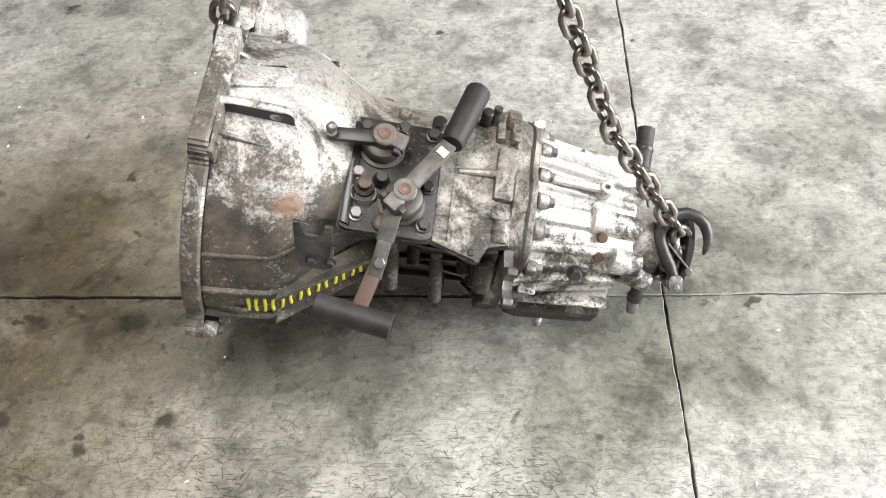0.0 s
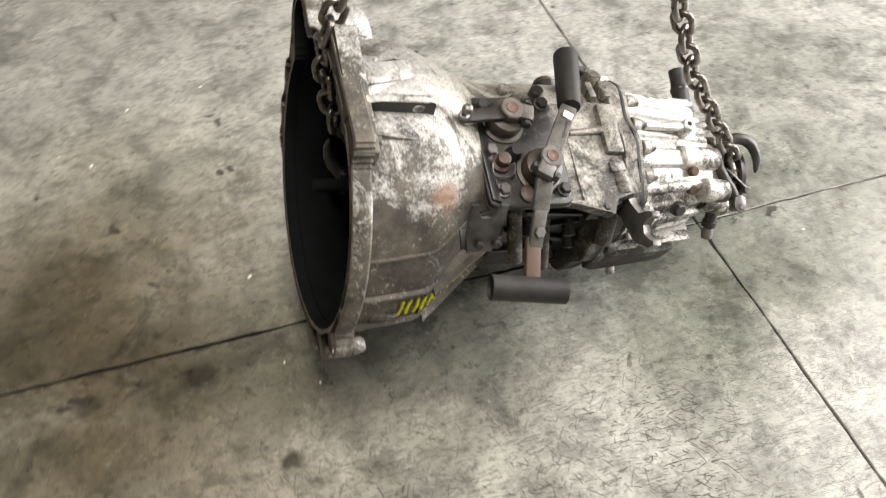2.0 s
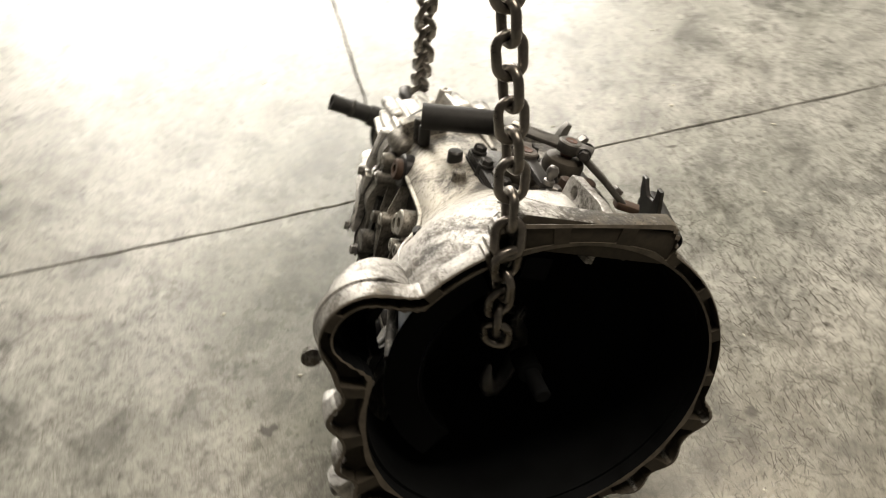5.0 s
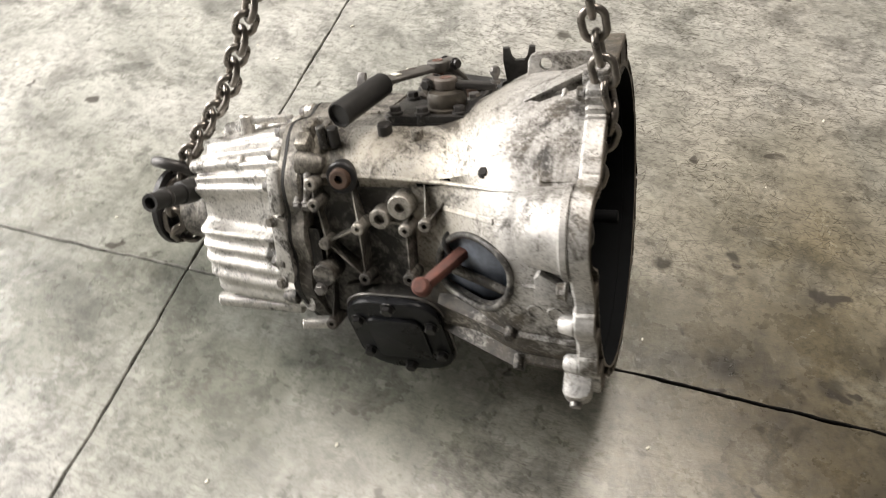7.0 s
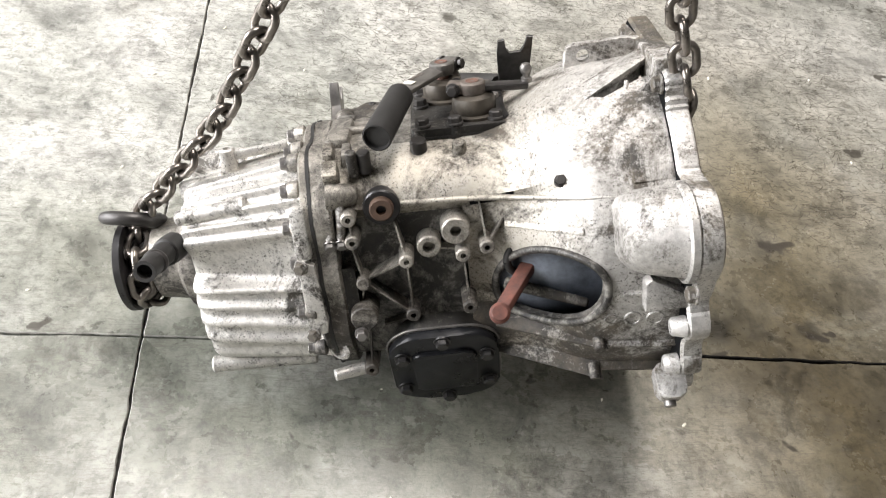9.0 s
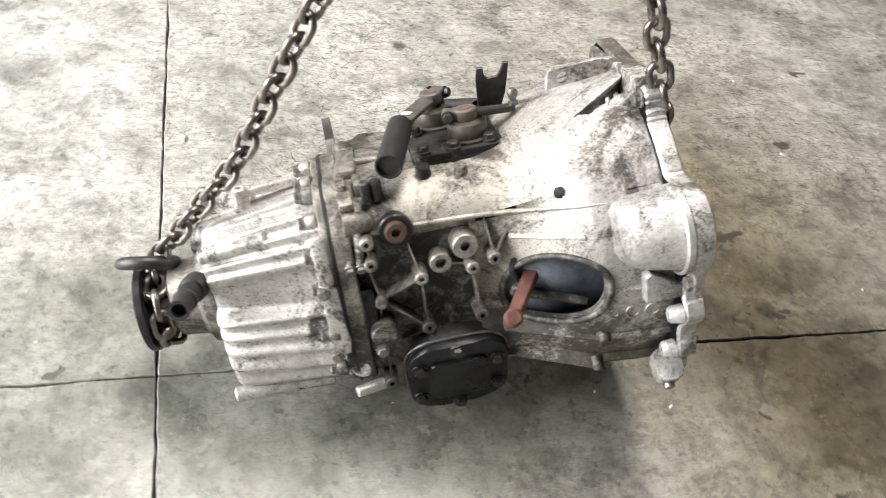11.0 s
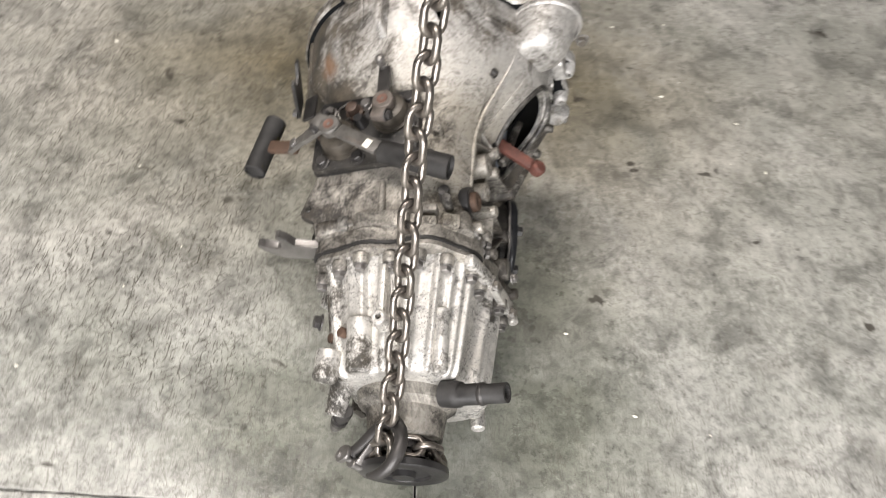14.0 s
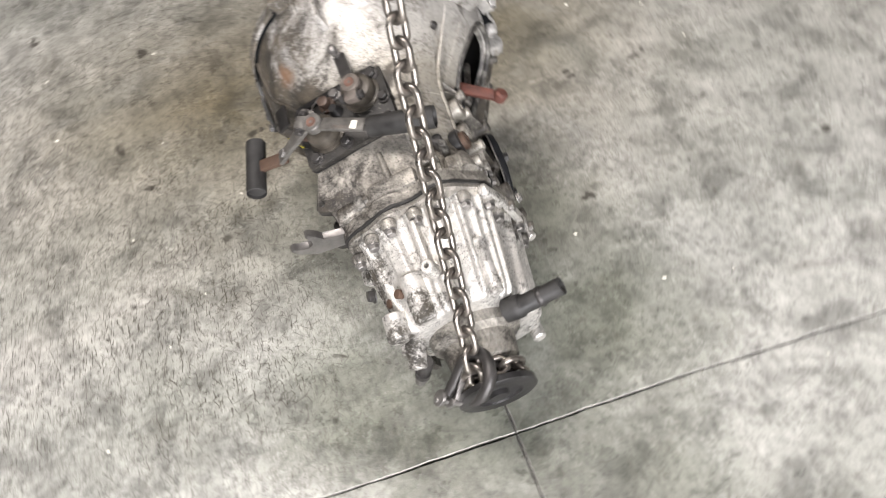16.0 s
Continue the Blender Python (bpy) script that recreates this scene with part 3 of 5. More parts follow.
def eased(f, a, spread=1.6):
    return sum(f(a + radians(spread) * k) * w for k, w in ((-2, 1), (-1, 2), (0, 3), (1, 2), (2, 1))) / 9


NF = 720
FA = [2 * math.pi * i / NF for i in range(NF)]


def bell_flange():
    rows = []
    pocket = [0.07 < (math.degrees(a) / 19) % 1.0 < 0.80 for a in FA]
    for i, a in enumerate(FA):
        ro, ri = eased(flange_out, a), eased(flange_in, a)
        deep = 0.018 if pocket[i] else 0.0
        t = [ri + (ro - ri) * k for k in (0.0, 0.17, 0.22, 0.80, 0.85, 1.0)]
        rows.append([polar(x, r, a) for x, r in ((0.030, ri), (0.001, ri), (0, t[1]), (deep, t[2]), (deep, t[3]), (0, t[4]), (0.0015, ro - 0.001), (0.004, ro), (0.026, ro), (0.030, ro - 0.004))])
    bm = loft(rows, False, False)
    bm.verts.ensure_lookup_table()
    k = len(rows[0])
    # loft closes each row into a loop; join the last row to the first
    first, last = bm.verts[:k], bm.verts[(NF - 1) * k : NF * k]
    for i in range(k):
        bm.faces.new((last[i], last[(i + 1) % k], first[(i + 1) % k], first[i]))
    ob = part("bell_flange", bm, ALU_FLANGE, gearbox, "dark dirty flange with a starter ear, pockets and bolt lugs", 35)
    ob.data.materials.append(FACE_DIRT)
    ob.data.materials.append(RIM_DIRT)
    ob.data.materials.append(SHADED_DUST)
    # 3 is the bore, blackened for the shade inside the bell
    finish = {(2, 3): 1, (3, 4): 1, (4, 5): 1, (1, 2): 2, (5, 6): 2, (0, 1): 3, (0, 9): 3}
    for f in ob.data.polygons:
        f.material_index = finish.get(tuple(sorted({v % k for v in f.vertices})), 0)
    for deg in LUGS[:-1]:
        cut(ob, rod(polar(-0.02, 0.2705, radians(deg)), polar(0.06, 0.2705, radians(deg)), 0.0058, None, 12))
    return ob


flange = bell_flange()


def case_r(a, wall=0.117):
    """Section of the case: boxy, its starter side a recessed wall under the overhanging lid."""
    d = (math.degrees(a) + 180) % 360 - 180
    n = 2.8 if 0 < d < 90 else 5.0 if d >= 90 else 4.0
    r = squircle(a, 0.142, 0.130, 0.166, 0.162, n)
    if -56 < d < 37:
        r = min(r, wall / math.cos(a))
    if d > 126 or d < -128:
        r = min(r, 0.098 / -math.cos(a))
    return r


def bell_r(x, a):
    drum = lerp(((0.0, 0.240), (0.05, 0.239), (0.13, 0.231), (0.18, 0.221), (0.32, 0.19)), x)
    k = smooth01((x - 0.125) / 0.17)
    low = max(0.0, math.sin(-a)) * 0.03
    r = drum * (1 - k) + (case_r(a) + low * 0.3) * k
    return r


BELL_X = [0.022, 0.05, 0.08, 0.11, 0.125, 0.14, 0.155, 0.17, 0.185, 0.2, 0.215, 0.23, 0.245, 0.26, 0.275, 0.29, 0.30]


def bell_shell():
    outer = [[polar(x, bell_r(x, a), a) for a in ANG] for x in BELL_X]
    inner = [[polar(x if i else 0.0221, bell_r(x, a) - 0.011, a) for a in ANG] for i, x in enumerate(BELL_X[:-3])]
    rings = inner[::-1] + outer
    bm = loft(rings, True, True)
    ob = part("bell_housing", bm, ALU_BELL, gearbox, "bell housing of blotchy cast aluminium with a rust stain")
    ob.data.materials.append(SHADED_DUST)
    # inner faces take the black that stands for the bell's shade
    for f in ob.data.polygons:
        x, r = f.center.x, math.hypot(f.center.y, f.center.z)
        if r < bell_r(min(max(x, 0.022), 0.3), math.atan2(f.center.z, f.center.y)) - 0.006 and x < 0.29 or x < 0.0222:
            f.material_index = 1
    # the oval window for the clutch fork
    m = pose(0.193, 0.10, -0.023, -90, 0, 0) @ pose(0, 0, 0, 0, 0, 33)
    cut(ob, lathe([(0, 1), (0.2, 1)], m @ Matrix.Diagonal((0.075, 0.053, 1, 1)), 40))
    return ob


bell = bell_shell()


def strip(rf, path, width, height, foot=0.006, seg=3):
    """A cast rib that follows a surface of radius rf(x, a) through path points (x, degrees)."""
    pts = []
    for (x0, a0), (x1, a1) in zip(path, path[1:]):
        n = max(2, int(abs(x1 - x0) / 0.012) + int(abs(a1 - a0) / 6))
        pts += [(x0 + (x1 - x0) * i / n, radians(a0 + (a1 - a0) * i / n)) for i in range(n)]
    pts.append((path[-1][0], radians(path[-1][1])))
    P = [polar(x, rf(x, a), a) for x, a in pts]
    rings = []
    for i, (x, a) in enumerate(pts):
        d = (P[min(i + 1, len(P) - 1)] - P[max(i - 1, 0)]).normalized()
        out = Vector((0, math.cos(a), math.sin(a)))
        side = d.cross(out).normalized()
        w, h = width / 2, height
        rings.append([P[i] + side * sx + out * sz for sx, sz in ((-w * 1.5, -foot), (-w, h * 0.75), (-w * 0.6, h), (w * 0.6, h), (w, h * 0.75), (w * 1.5, -foot))])
    return loft(rings, True, True)


# ribs of the bell, on the far side from the starter and below it
for path, w, h in (
    (((0.028, 144.5), (0.13, 143.5), (0.19, 137), (0.25, 135)), 0.006, 0.004),
    (((0.028, 162), (0.146, 162)), 0.009, 0.007),
    (((0.028, 181), (0.146, 181)), 0.008, 0.010),
    (((0.030, -26), (0.134, -26)), 0.0055, 0.008),
    (((0.030, -2.2), (0.104, -2.6)), 0.005, 0.006),
    (((0.030, -46), (0.134, -46)), 0.006, 0.012),
    (((0.028, -60), (0.13, -61), (0.27, -66)), 0.012, 0.012),
):
    part("rib", strip(bell_r, path, w, h), ALU_BELL, bell)
# straight webs that carry on from the drum's ribs to the case
def straight_web(P, Q, deep0, deep1, thick):
    P, Q = Vector(P), Vector(Q)
    side = Vector((0, -(P.z + Q.z), P.y + Q.y)).normalized() * thick / 2
    rings = []
    for v, deep in ((P, deep0), (Q, deep1)):
        inward = -Vector((0, v.y, v.z)).normalized() * deep
        rings.append([v + side * 0.7, v - side * 0.7, v - side + inward, v + side + inward])
    return loft(rings)


part("rib", straight_web((0.122, 0.220, -0.107), (0.268, 0.136, -0.104), 0.020, 0.043, 0.006), ALU_BELL, bell)
part("rib", straight_web((0.122, 0.180, -0.186), (0.268, 0.120, -0.160), 0.022, 0.043, 0.007), ALU_BELL, bell)
part("rib", straight_web((0.143, -0.231, 0.075), (0.290, -0.130, 0.060), 0.014, 0.040, 0.010), ALU_BELL, bell)
part("rib", straight_web((0.143, -0.246, -0.004), (0.290, -0.134, 0.004), 0.014, 0.040, 0.009), ALU_BELL, bell)
band = [[Vector((x, y, z)), Vector((x, y2, z2)), Vector((x, y2 + d, z2)), Vector((x, y + d, z))] for x, y, z, y2, z2, d in ((0.135, -0.222, 0.073, -0.234, -0.003, 0.006), (0.288, -0.122, 0.059, -0.126, 0.004, 0.04))]
part("lower_shell", loft(band), ALU_BELL, bell)
skirt = [[Vector((x, y, z)), Vector((x, y2, z2)), Vector((x, y2 - d, z2)), Vector((x, y - d, z))] for x, y, z, y2, z2, d in ((0.110, 0.200, -0.104, 0.163, -0.168, 0.006), (0.265, 0.113, -0.096, 0.100, -0.140, 0.03))]
part("lower_shell", loft(skirt), ALU_CASE, bell)
# the ledge between the lid of the case and its side
def ledge_r(x, a):
    return bell_r(x, a) if x < 0.29 else case_r(a)


rings = []
for i in range(29):
    x = 0.103 + 0.010 * i
    deg = lerp(((0.10, 29.3), (0.15, 30.3), (0.20, 33.2), (0.25, 36.6), (0.29, 38.2), (0.39, 39.5)), x)
    c = polar(x, ledge_r(x, radians(38.5)) - 0.002, radians(deg))
    w = lerp(((0.10, 0.0024), (0.2, 0.0038), (0.25, 0.0050), (0.39, 0.0048)), x)
    rings.append([c + Vector((0, w * math.cos(t), 0.8 * w * math.sin(t))) for t in [2 * math.pi * q / 12 for q in range(12)]])
part("lid_edge", loft(rings), ALU_BELL, bell)

# the thick top of the flange, the drilled lifting web and the gussets behind it
PAD_TOP = 0.262
pad = part("pad", block((0.035, 0.208, 0.046), pose(0.0195, 0.017, PAD_TOP - 0.0235), 0.004), ALU_FLANGE, bell)
pad.data.materials.append(FACE_DIRT)
for f in pad.data.polygons:
    f.material_index = 1 if f.normal.x < -0.9 else 0
flat = Matrix.Translation((0, 0, 0)) @ pose(0, 0, 0, 90, 0, 0)
web = part("lifting_web", outline([(0.03, 0.19), (0.03, 0.262), (0.05, 0.264), (0.122, 0.262), (0.132, 0.258), (0.137, 0.248), (0.137, 0.214), (0.15, 0.20), (0.15, 0.18)], 0.013, Matrix.Translation((0, -0.002, 0)) @ flat, 0.003), ALU_BELL, bell, "drilled lifting web")
cut(web, rod((0.110, -0.05, 0.244), (0.110, 0.05, 0.244), 0.0095))
# -y face in black: oil, and the shade of a hollow not modelled
web.data.materials.append(GREASE)
for f in web.data.polygons:
    if f.normal.y < -0.7:
        f.material_index = 1
bm = bmesh.new()
band = [Vector(p) for p in ((0.032, 0.026, 0.256), (0.032, 0.064, 0.252), (0.124, 0.098, 0.2125), (0.132, 0.062, 0.2195))]
loft([band, [p - Vector((0, 0.004, 0.011)) for p in band]], True, True, bm)
bmesh.ops.bevel(bm, geom=list(bm.edges), offset=0.002, segments=2, affect="EDGES", profile=0.5)
part("gusset", bm, ALU_BELL, bell, "broad sloping web under the lifting eye")
flank = [[Vector(p) for p in row] for row in (((0.031, 0.034, 0.255), (0.136, 0.068, 0.2185)), ((0.031, 0.030, 0.246), (0.136, 0.066, 0.209)), ((0.031, -0.040, 0.205), (0.160, 0.010, 0.170)), ((0.031, -0.030, 0.212), (0.158, 0.020, 0.181)), ((0.031, 0.006, 0.241), (0.150, 0.050, 0.2060)))]
part("gusset", loft([[row[0] for row in flank], [row[1] for row in flank]]), ALU_BELL, bell)
bm = bmesh.new()
hole = [(0.114, 0.094), (0.036, 0.050), (0.036, 0.073), (0.100, 0.099)]
loft([[Vector((u, v, 0.17)) for u, v in hole], [Vector((u, v, 0.246)) for u, v in hole]], True, True, bm)
cut(bell, bm)
bm = bmesh.new()
floor_shape = [(0.118, 0.097), (0.032, 0.045), (0.032, 0.080), (0.100, 0.106)]
loft([[Vector((u, v, 0.160)) for u, v in floor_shape], [Vector((u, v, 0.190)) for u, v in floor_shape]], True, True, bm)
# black floor paints the shade in the pocket under the gusset
part("pocket_floor", bm, SHADED_DUST, bell)
part("fin", block((0.006, 0.034, 0.020), pose(0.064, 0.078, 0.212, 30, 0, -20), 0.002), ALU_BELL, bell)
part("gusset", outline([(0.03, 0.15), (0.03, 0.235), (0.045, 0.225), (0.075, 0.19), (0.075, 0.16)], 0.008, Matrix.Translation((0, 0.098, 0)) @ flat, 0.003), ALU_BELL, bell)
part("gusset", outline([(0.03, 0.20), (0.03, 0.248), (0.040, 0.247), (0.112, 0.227), (0.124, 0.214), (0.124, 0.20)], 0.006, Matrix.Translation((0, -0.047, 0)) @ flat, 0.002), ALU_BELL, bell)

for p in ((0.132, 0.212, -0.100), (0.132, 0.170, -0.176)):
    d = Vector((0, p[1], p[2])).normalized()
    part("stud", rod(Vector(p) - d * 0.012, Vector(p) + d * 0.012, 0.009, 0.008, 14), ALU_CASE, bell)
part("gusset", outline([(0.030, 0.0), (0.082, 0.0), (0.082, 0.040), (0.074, 0.046), (0.030, 0.020)], 0.022, Matrix(((1, 0, 0, 0), (0, 0, -1, 0.255), (0, 1, 0, -0.022), (0, 0, 0, 1))), 0.002), ALU_BELL, bell)

# the starter's bulge behind the ear
rings = []
for k, (x, r) in enumerate(((0.028, 0.062), (0.036, 0.0595), (0.060, 0.057), (0.086, 0.053), (0.100, 0.048), (0.108, 0.041), (0.113, 0.030))):
    cy, cz = EAR_D * math.cos(EAR_A) - 0.0045 * k, EAR_D * math.sin(EAR_A)
    rings.append([Vector((x, cy + r * math.cos(a), cz + r * math.sin(a))) for a in ANG[::2]])
bulge = part("starter_housing", loft(rings, True, True), ALU_BELL, bell, "smooth pale bulge for the starter motor")
rings = []
for x, r in ((0.0, 0.047), (0.085, 0.044), (0.098, 0.034)):
    cy, cz = EAR_D * math.cos(EAR_A) - 0.01, EAR_D * math.sin(EAR_A)
    rings.append([Vector((x, cy + r * math.cos(a), cz + r * math.sin(a))) for a in ANG[::3]])
cut(bulge, loft(rings))
cut(bulge, rod((-0.03, 0, 0), (0.20, 0, 0), 0.2275, None, 120))
bulge.data.materials.append(SHADED_DUST)
# hollow of the bulge, blackened as shade
for f in bulge.data.polygons:
    if math.hypot(f.center.y - EAR_D * math.cos(EAR_A) + 0.01, f.center.z - EAR_D * math.sin(EAR_A)) < 0.0475 and f.center.x < 0.099 and math.hypot(f.center.y - EAR_D * math.cos(EAR_A) + 0.0135, f.center.z - EAR_D * math.sin(EAR_A)) < 0.0505 - 0.12 * max(0.0, f.center.x - 0.06) or math.hypot(f.center.y, f.center.z) < 0.228:
        f.material_index = 1
rings = [[Vector((x, EAR_D * math.cos(EAR_A) - 0.012 + 0.043 * math.cos(a), EAR_D * math.sin(EAR_A) + 0.043 * math.sin(a))) for a in ANG[::3]] for x in (-0.01, 0.083)]
cut(bell, loft(rings))
for f in bell.data.polygons:
    if f.center.x < 0.086 and math.hypot(f.center.y - EAR_D * math.cos(EAR_A) + 0.012, f.center.z - EAR_D * math.sin(EAR_A)) < 0.0438:
        f.material_index = 1

# the band's cross-section carried round the part of the ear that stands clear of the bore
band = [radians(17.6 + 3 * i) for i in range(-41, 42)]
rim_band = [[Vector((x, EAR_D * math.cos(EAR_A) + r * math.cos(a), EAR_D * math.sin(EAR_A) + r * math.sin(a))) for x, r in ((0.029, 0.058), (0.029, 0.0625), (0.030, 0.0645), (0.038, 0.0640), (0.041, 0.0600))] for a in band]
part("rim_band", loft(rim_band), ALU_BELL, bell)
step = Matrix.Translation(polar(0.056, 0.229, radians(40))) @ pose(0, 0, 0, 40, 0, 0)
part("cast_step", block((0.054, 0.020, 0.060), step, 0.004), ALU_BELL, bell)

part("rib", strip(bell_r, ((0.150, 19), (0.200, 21), (0.245, 24)), 0.008, 0.0022), ALU_BELL, bell)

# machined window rim
rim = []
m = pose(0.193, 0.0, -0.023, -90, 0, 0) @ pose(0, 0, 0, 0, 0, 33)
for i in range(49):
    a = 2 * math.pi * i / 48
    p = m @ Vector((0.077 * math.cos(a), 0.055 * math.sin(a), 0))
    lo, hi = 0.05, 0.30
    for _ in range(24):
        y = (lo + hi) / 2
        ang = math.atan2(p.z, y)
        if math.hypot(y, p.z) < bell_r(p.x, ang):
            lo = y
        else:
            hi = y
    rim.append((p.x, lo, p.z))
part("window_rim", tube(rim, 0.0055, 10), ALU_DARK, bell)
inner = [(0.193 + (px - 0.193) * 0.93, py - 0.017, -0.023 + (pz + 0.023) * 0.93) for px, py, pz in rim]
part("window_lip", loft([[Vector(p) for p in rim[:-1]], [Vector(p) for p in inner[:-1]]], False, False), ALU_DARK, bell)

# ---- bolts: one hexagon head with its flange, one socket boss ----
def hex_mesh(size, high):
    bm = lathe([(0, size * 0.66), (0.0015, size * 0.66), (0.002, size * 0.57), (high - 0.0015, size * 0.57), (high, size * 0.48)], seg=6)
    lathe([(0, size * 0.72), (0.0022, size * 0.70), (0.003, size * 0.5)], seg=18, bm=bm)
    return bm


proto_bolt = part("bolt", hex_mesh(0.017, 0.011), STEEL, gearbox, smooth=30)
used = [False]


def bolt(p, out, size=1.0, parent=None, mat=None):
    m = Matrix.Translation(p) @ Vector(out).to_track_quat("Z", "Y").to_matrix().to_4x4() @ Matrix.Diagonal((size, size, size, 1))
    if not used[0] and parent in (None, gearbox) and mat is None:
        used[0] = True
        proto_bolt.matrix_basis = m
        return proto_bolt
    o = repeat(proto_bolt, "bolt", m, parent or gearbox)
    if mat:
        o.material_slots[0].link = "OBJECT"
        o.material_slots[0].material = mat
    return o


def boss(p, q, r, hole=0.0, parent=None, mat=None, name="boss"):
    bm = rod(p, q, r * 1.12, r, 22, 0.002)
    ob = part(name, bm, mat or ALU_CASE, parent or case)
    if hole:
        m, h = along(p, q)
        cut(ob, lathe([(h - 0.016, hole), (h + 0.01, hole)], m, 16))
    return ob


# ---- the main case ----
CASE_X = [0.285, 0.32, 0.37, 0.42, 0.465, 0.492]
rings = [[polar(x, case_r(a, 0.111) * lerp(((0.28, 0.985), (0.32, 1.0), (0.49, 0.99)), x), a) for a in ANG] for x in CASE_X]
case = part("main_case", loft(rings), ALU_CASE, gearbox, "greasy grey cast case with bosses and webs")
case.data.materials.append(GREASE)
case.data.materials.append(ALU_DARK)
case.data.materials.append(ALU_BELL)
# lower sides black and recessed wall dark: grease, plus shade put into the colour
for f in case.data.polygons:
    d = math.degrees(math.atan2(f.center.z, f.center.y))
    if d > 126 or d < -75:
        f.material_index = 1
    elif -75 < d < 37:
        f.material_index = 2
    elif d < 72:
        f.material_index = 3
part("shelf", outline([(0.29, -0.05), (0.29, -0.119), (0.361, -0.123), (0.430, -0.151), (0.438, -0.149), (0.447, -0.122), (0.482, -0.118), (0.482, -0.05)], 0.018, pose(0, 0, 0.1545), 0.003), ALU_CASE, case)
part("shelf", block((0.050, 0.040, 0.060), pose(0.45, -0.106, 0.112), 0.008), ALU_OILY_SHADED, case)
part("ridge", block((0.003, 0.136, 0.003), pose(0.386, -0.057, 0.1645), 0.001), ALU_CASE, case)
# dark raised disc paints the shade of a screw hole
part("screw_hole", rod((0.425, -0.137, 0.158), (0.425, -0.137, 0.1655), 0.006, None, 14), ALU_OILY_SHADED, case)


def joint_r(a):
    """The bolted joint between case and rear cover, scalloped round its bolts."""
    base = squircle(a, 0.142, 0.142, 0.172, 0.176, 3.6)
    return base + 0.005 * math.cos(a * 11)


rings = [[polar(x, joint_r(a) - d, a) for a in ANG] for x, d in ((0.478, 0.004), (0.481, 0.0), (0.503, 0.0), (0.505, 0.003))]
part("joint_flange", loft(rings), ALU_CASE, case)
rings = [[polar(x, joint_r(a) + 0.0005 + 0.003 * noise.noise((math.cos(a) * 9, math.sin(a) * 9, 2)), a) for a in ANG] for x in (0.5035, 0.5085)]
part("gasket", loft(rings), SEAL, case, "black squeezed-out gasket")


def rear_r(x, a):
    k = (x - 0.507) / 0.19
    r = squircle(a, 0.134 - 0.02 * k, 0.136 - 0.03 * k, 0.158 - 0.034 * k, 0.170 - 0.004 * k, 3.0)
    lobe = 0.0
    for deg, half, high in ((56, 2.0, 0.010), (47, 1.8, 0.009), (39, 1.8, 0.009), (31, 2.2, 0.010), (-5, 2.6, 0.012), (-18, 2.4, 0.011), (-30, 2.6, 0.012), (-42, 2.6, 0.012), (-58, 4.0, 0.012),
                            (72, 4.0, 0.012), (88, 3.0, 0.009), (106, 6.0, 0.011), (126, 3.2, 0.012), (140, 2.4, 0.008), (156, 5.0, 0.012), (176, 2.4, 0.008), (196, 4.5, 0.012), (222, 3.5, 0.010), (250, 4.0, 0.010)):
        g = math.degrees(turn_gap(a, radians(deg)))
        lobe = max(lobe, high * 0.5 * (math.tanh((g + half) / 1.0) + math.tanh((half - g) / 1.0)))
    g = math.degrees(turn_gap(a, radians(13)))
    valley = 0.5 * (math.tanh((g + 13) / 3) + math.tanh((13 - g) / 3))
    return r - 0.006 + lobe * (1 - 0.3 * k) - valley * (0.004 + 0.016 * k)


NR = 480
RA = [2 * math.pi * i / NR for i in range(NR)]
rings = []
for x, d in ((0.5078, -0.004), (0.520, -0.002), (0.524, 0.0), (0.56, 0.0), (0.61, 0.0), (0.66, 0.0), (0.69, 0.001), (0.698, 0.006), (0.701, 0.014)):
    rings.append([polar(x, rear_r(x, a) - d, a) for a in RA])
rear = part("rear_cover", loft(rings), ALU_REAR, gearbox, "pale ribbed cast aluminium rear cover")
rings = [[polar(x, joint_r(a) - d, a) for a in ANG] for x, d in ((0.5076, 0.004), (0.517, 0.003), (0.521, 0.010))]
part("cover_flange", loft(rings), ALU_CASE, rear)

# tail of the cover and the output hub
bm = lathe([(0, 0.084), (0.02, 0.080), (0.03, 0.066), (0.072, 0.060), (0.075, 0.055)], pose(0.699, 0, -0.006, 0, 90, 0), 40)
part("tail_housing", bm, ALU_CASE, rear)
bm = lathe([(0, 0.046), (0.02, 0.046), (0.021, 0.040), (0.04, 0.038)], pose(0.772, 0, -0.010, 0, 90, 0), 32)
part("output_hub", bm, STEEL_DARK, gearbox)
part("output_flange", lathe([(0, 0.066), (0.002, 0.071), (0.012, 0.071), (0.014, 0.068), (0.014, 0.044), (0.009, 0.042), (0.009, 0.02), (0.018, 0.018)], pose(0.812, 0, -0.012, 0, 90, 0), 48), GREASE, gearbox, "greasy black drive flange")
for i in range(4):
    a = radians(45 + 90 * i)
    bolt((0.809, 0.055 * math.cos(a), 0.055 * math.sin(a) - 0.012), (-1, 0, 0), 0.8, gearbox, STEEL_DARK)

# bolts round the rear joint, in round bosses
for deg in (12, 33, 52, 68, 84, 101, 118, 140, 163, 190, 212, 238, 262, 290, 316, 342):
    a = radians(deg)
    r = rear_r(0.53, a) + 0.004
    p, q = polar(0.5205, r, a), polar(0.538, r, a)
    boss(p, q, 0.0125, 0, rear, ALU_CASE)
    bolt(q, (1, 0, 0), 0.95, gearbox, STEEL if deg % 2 else None)

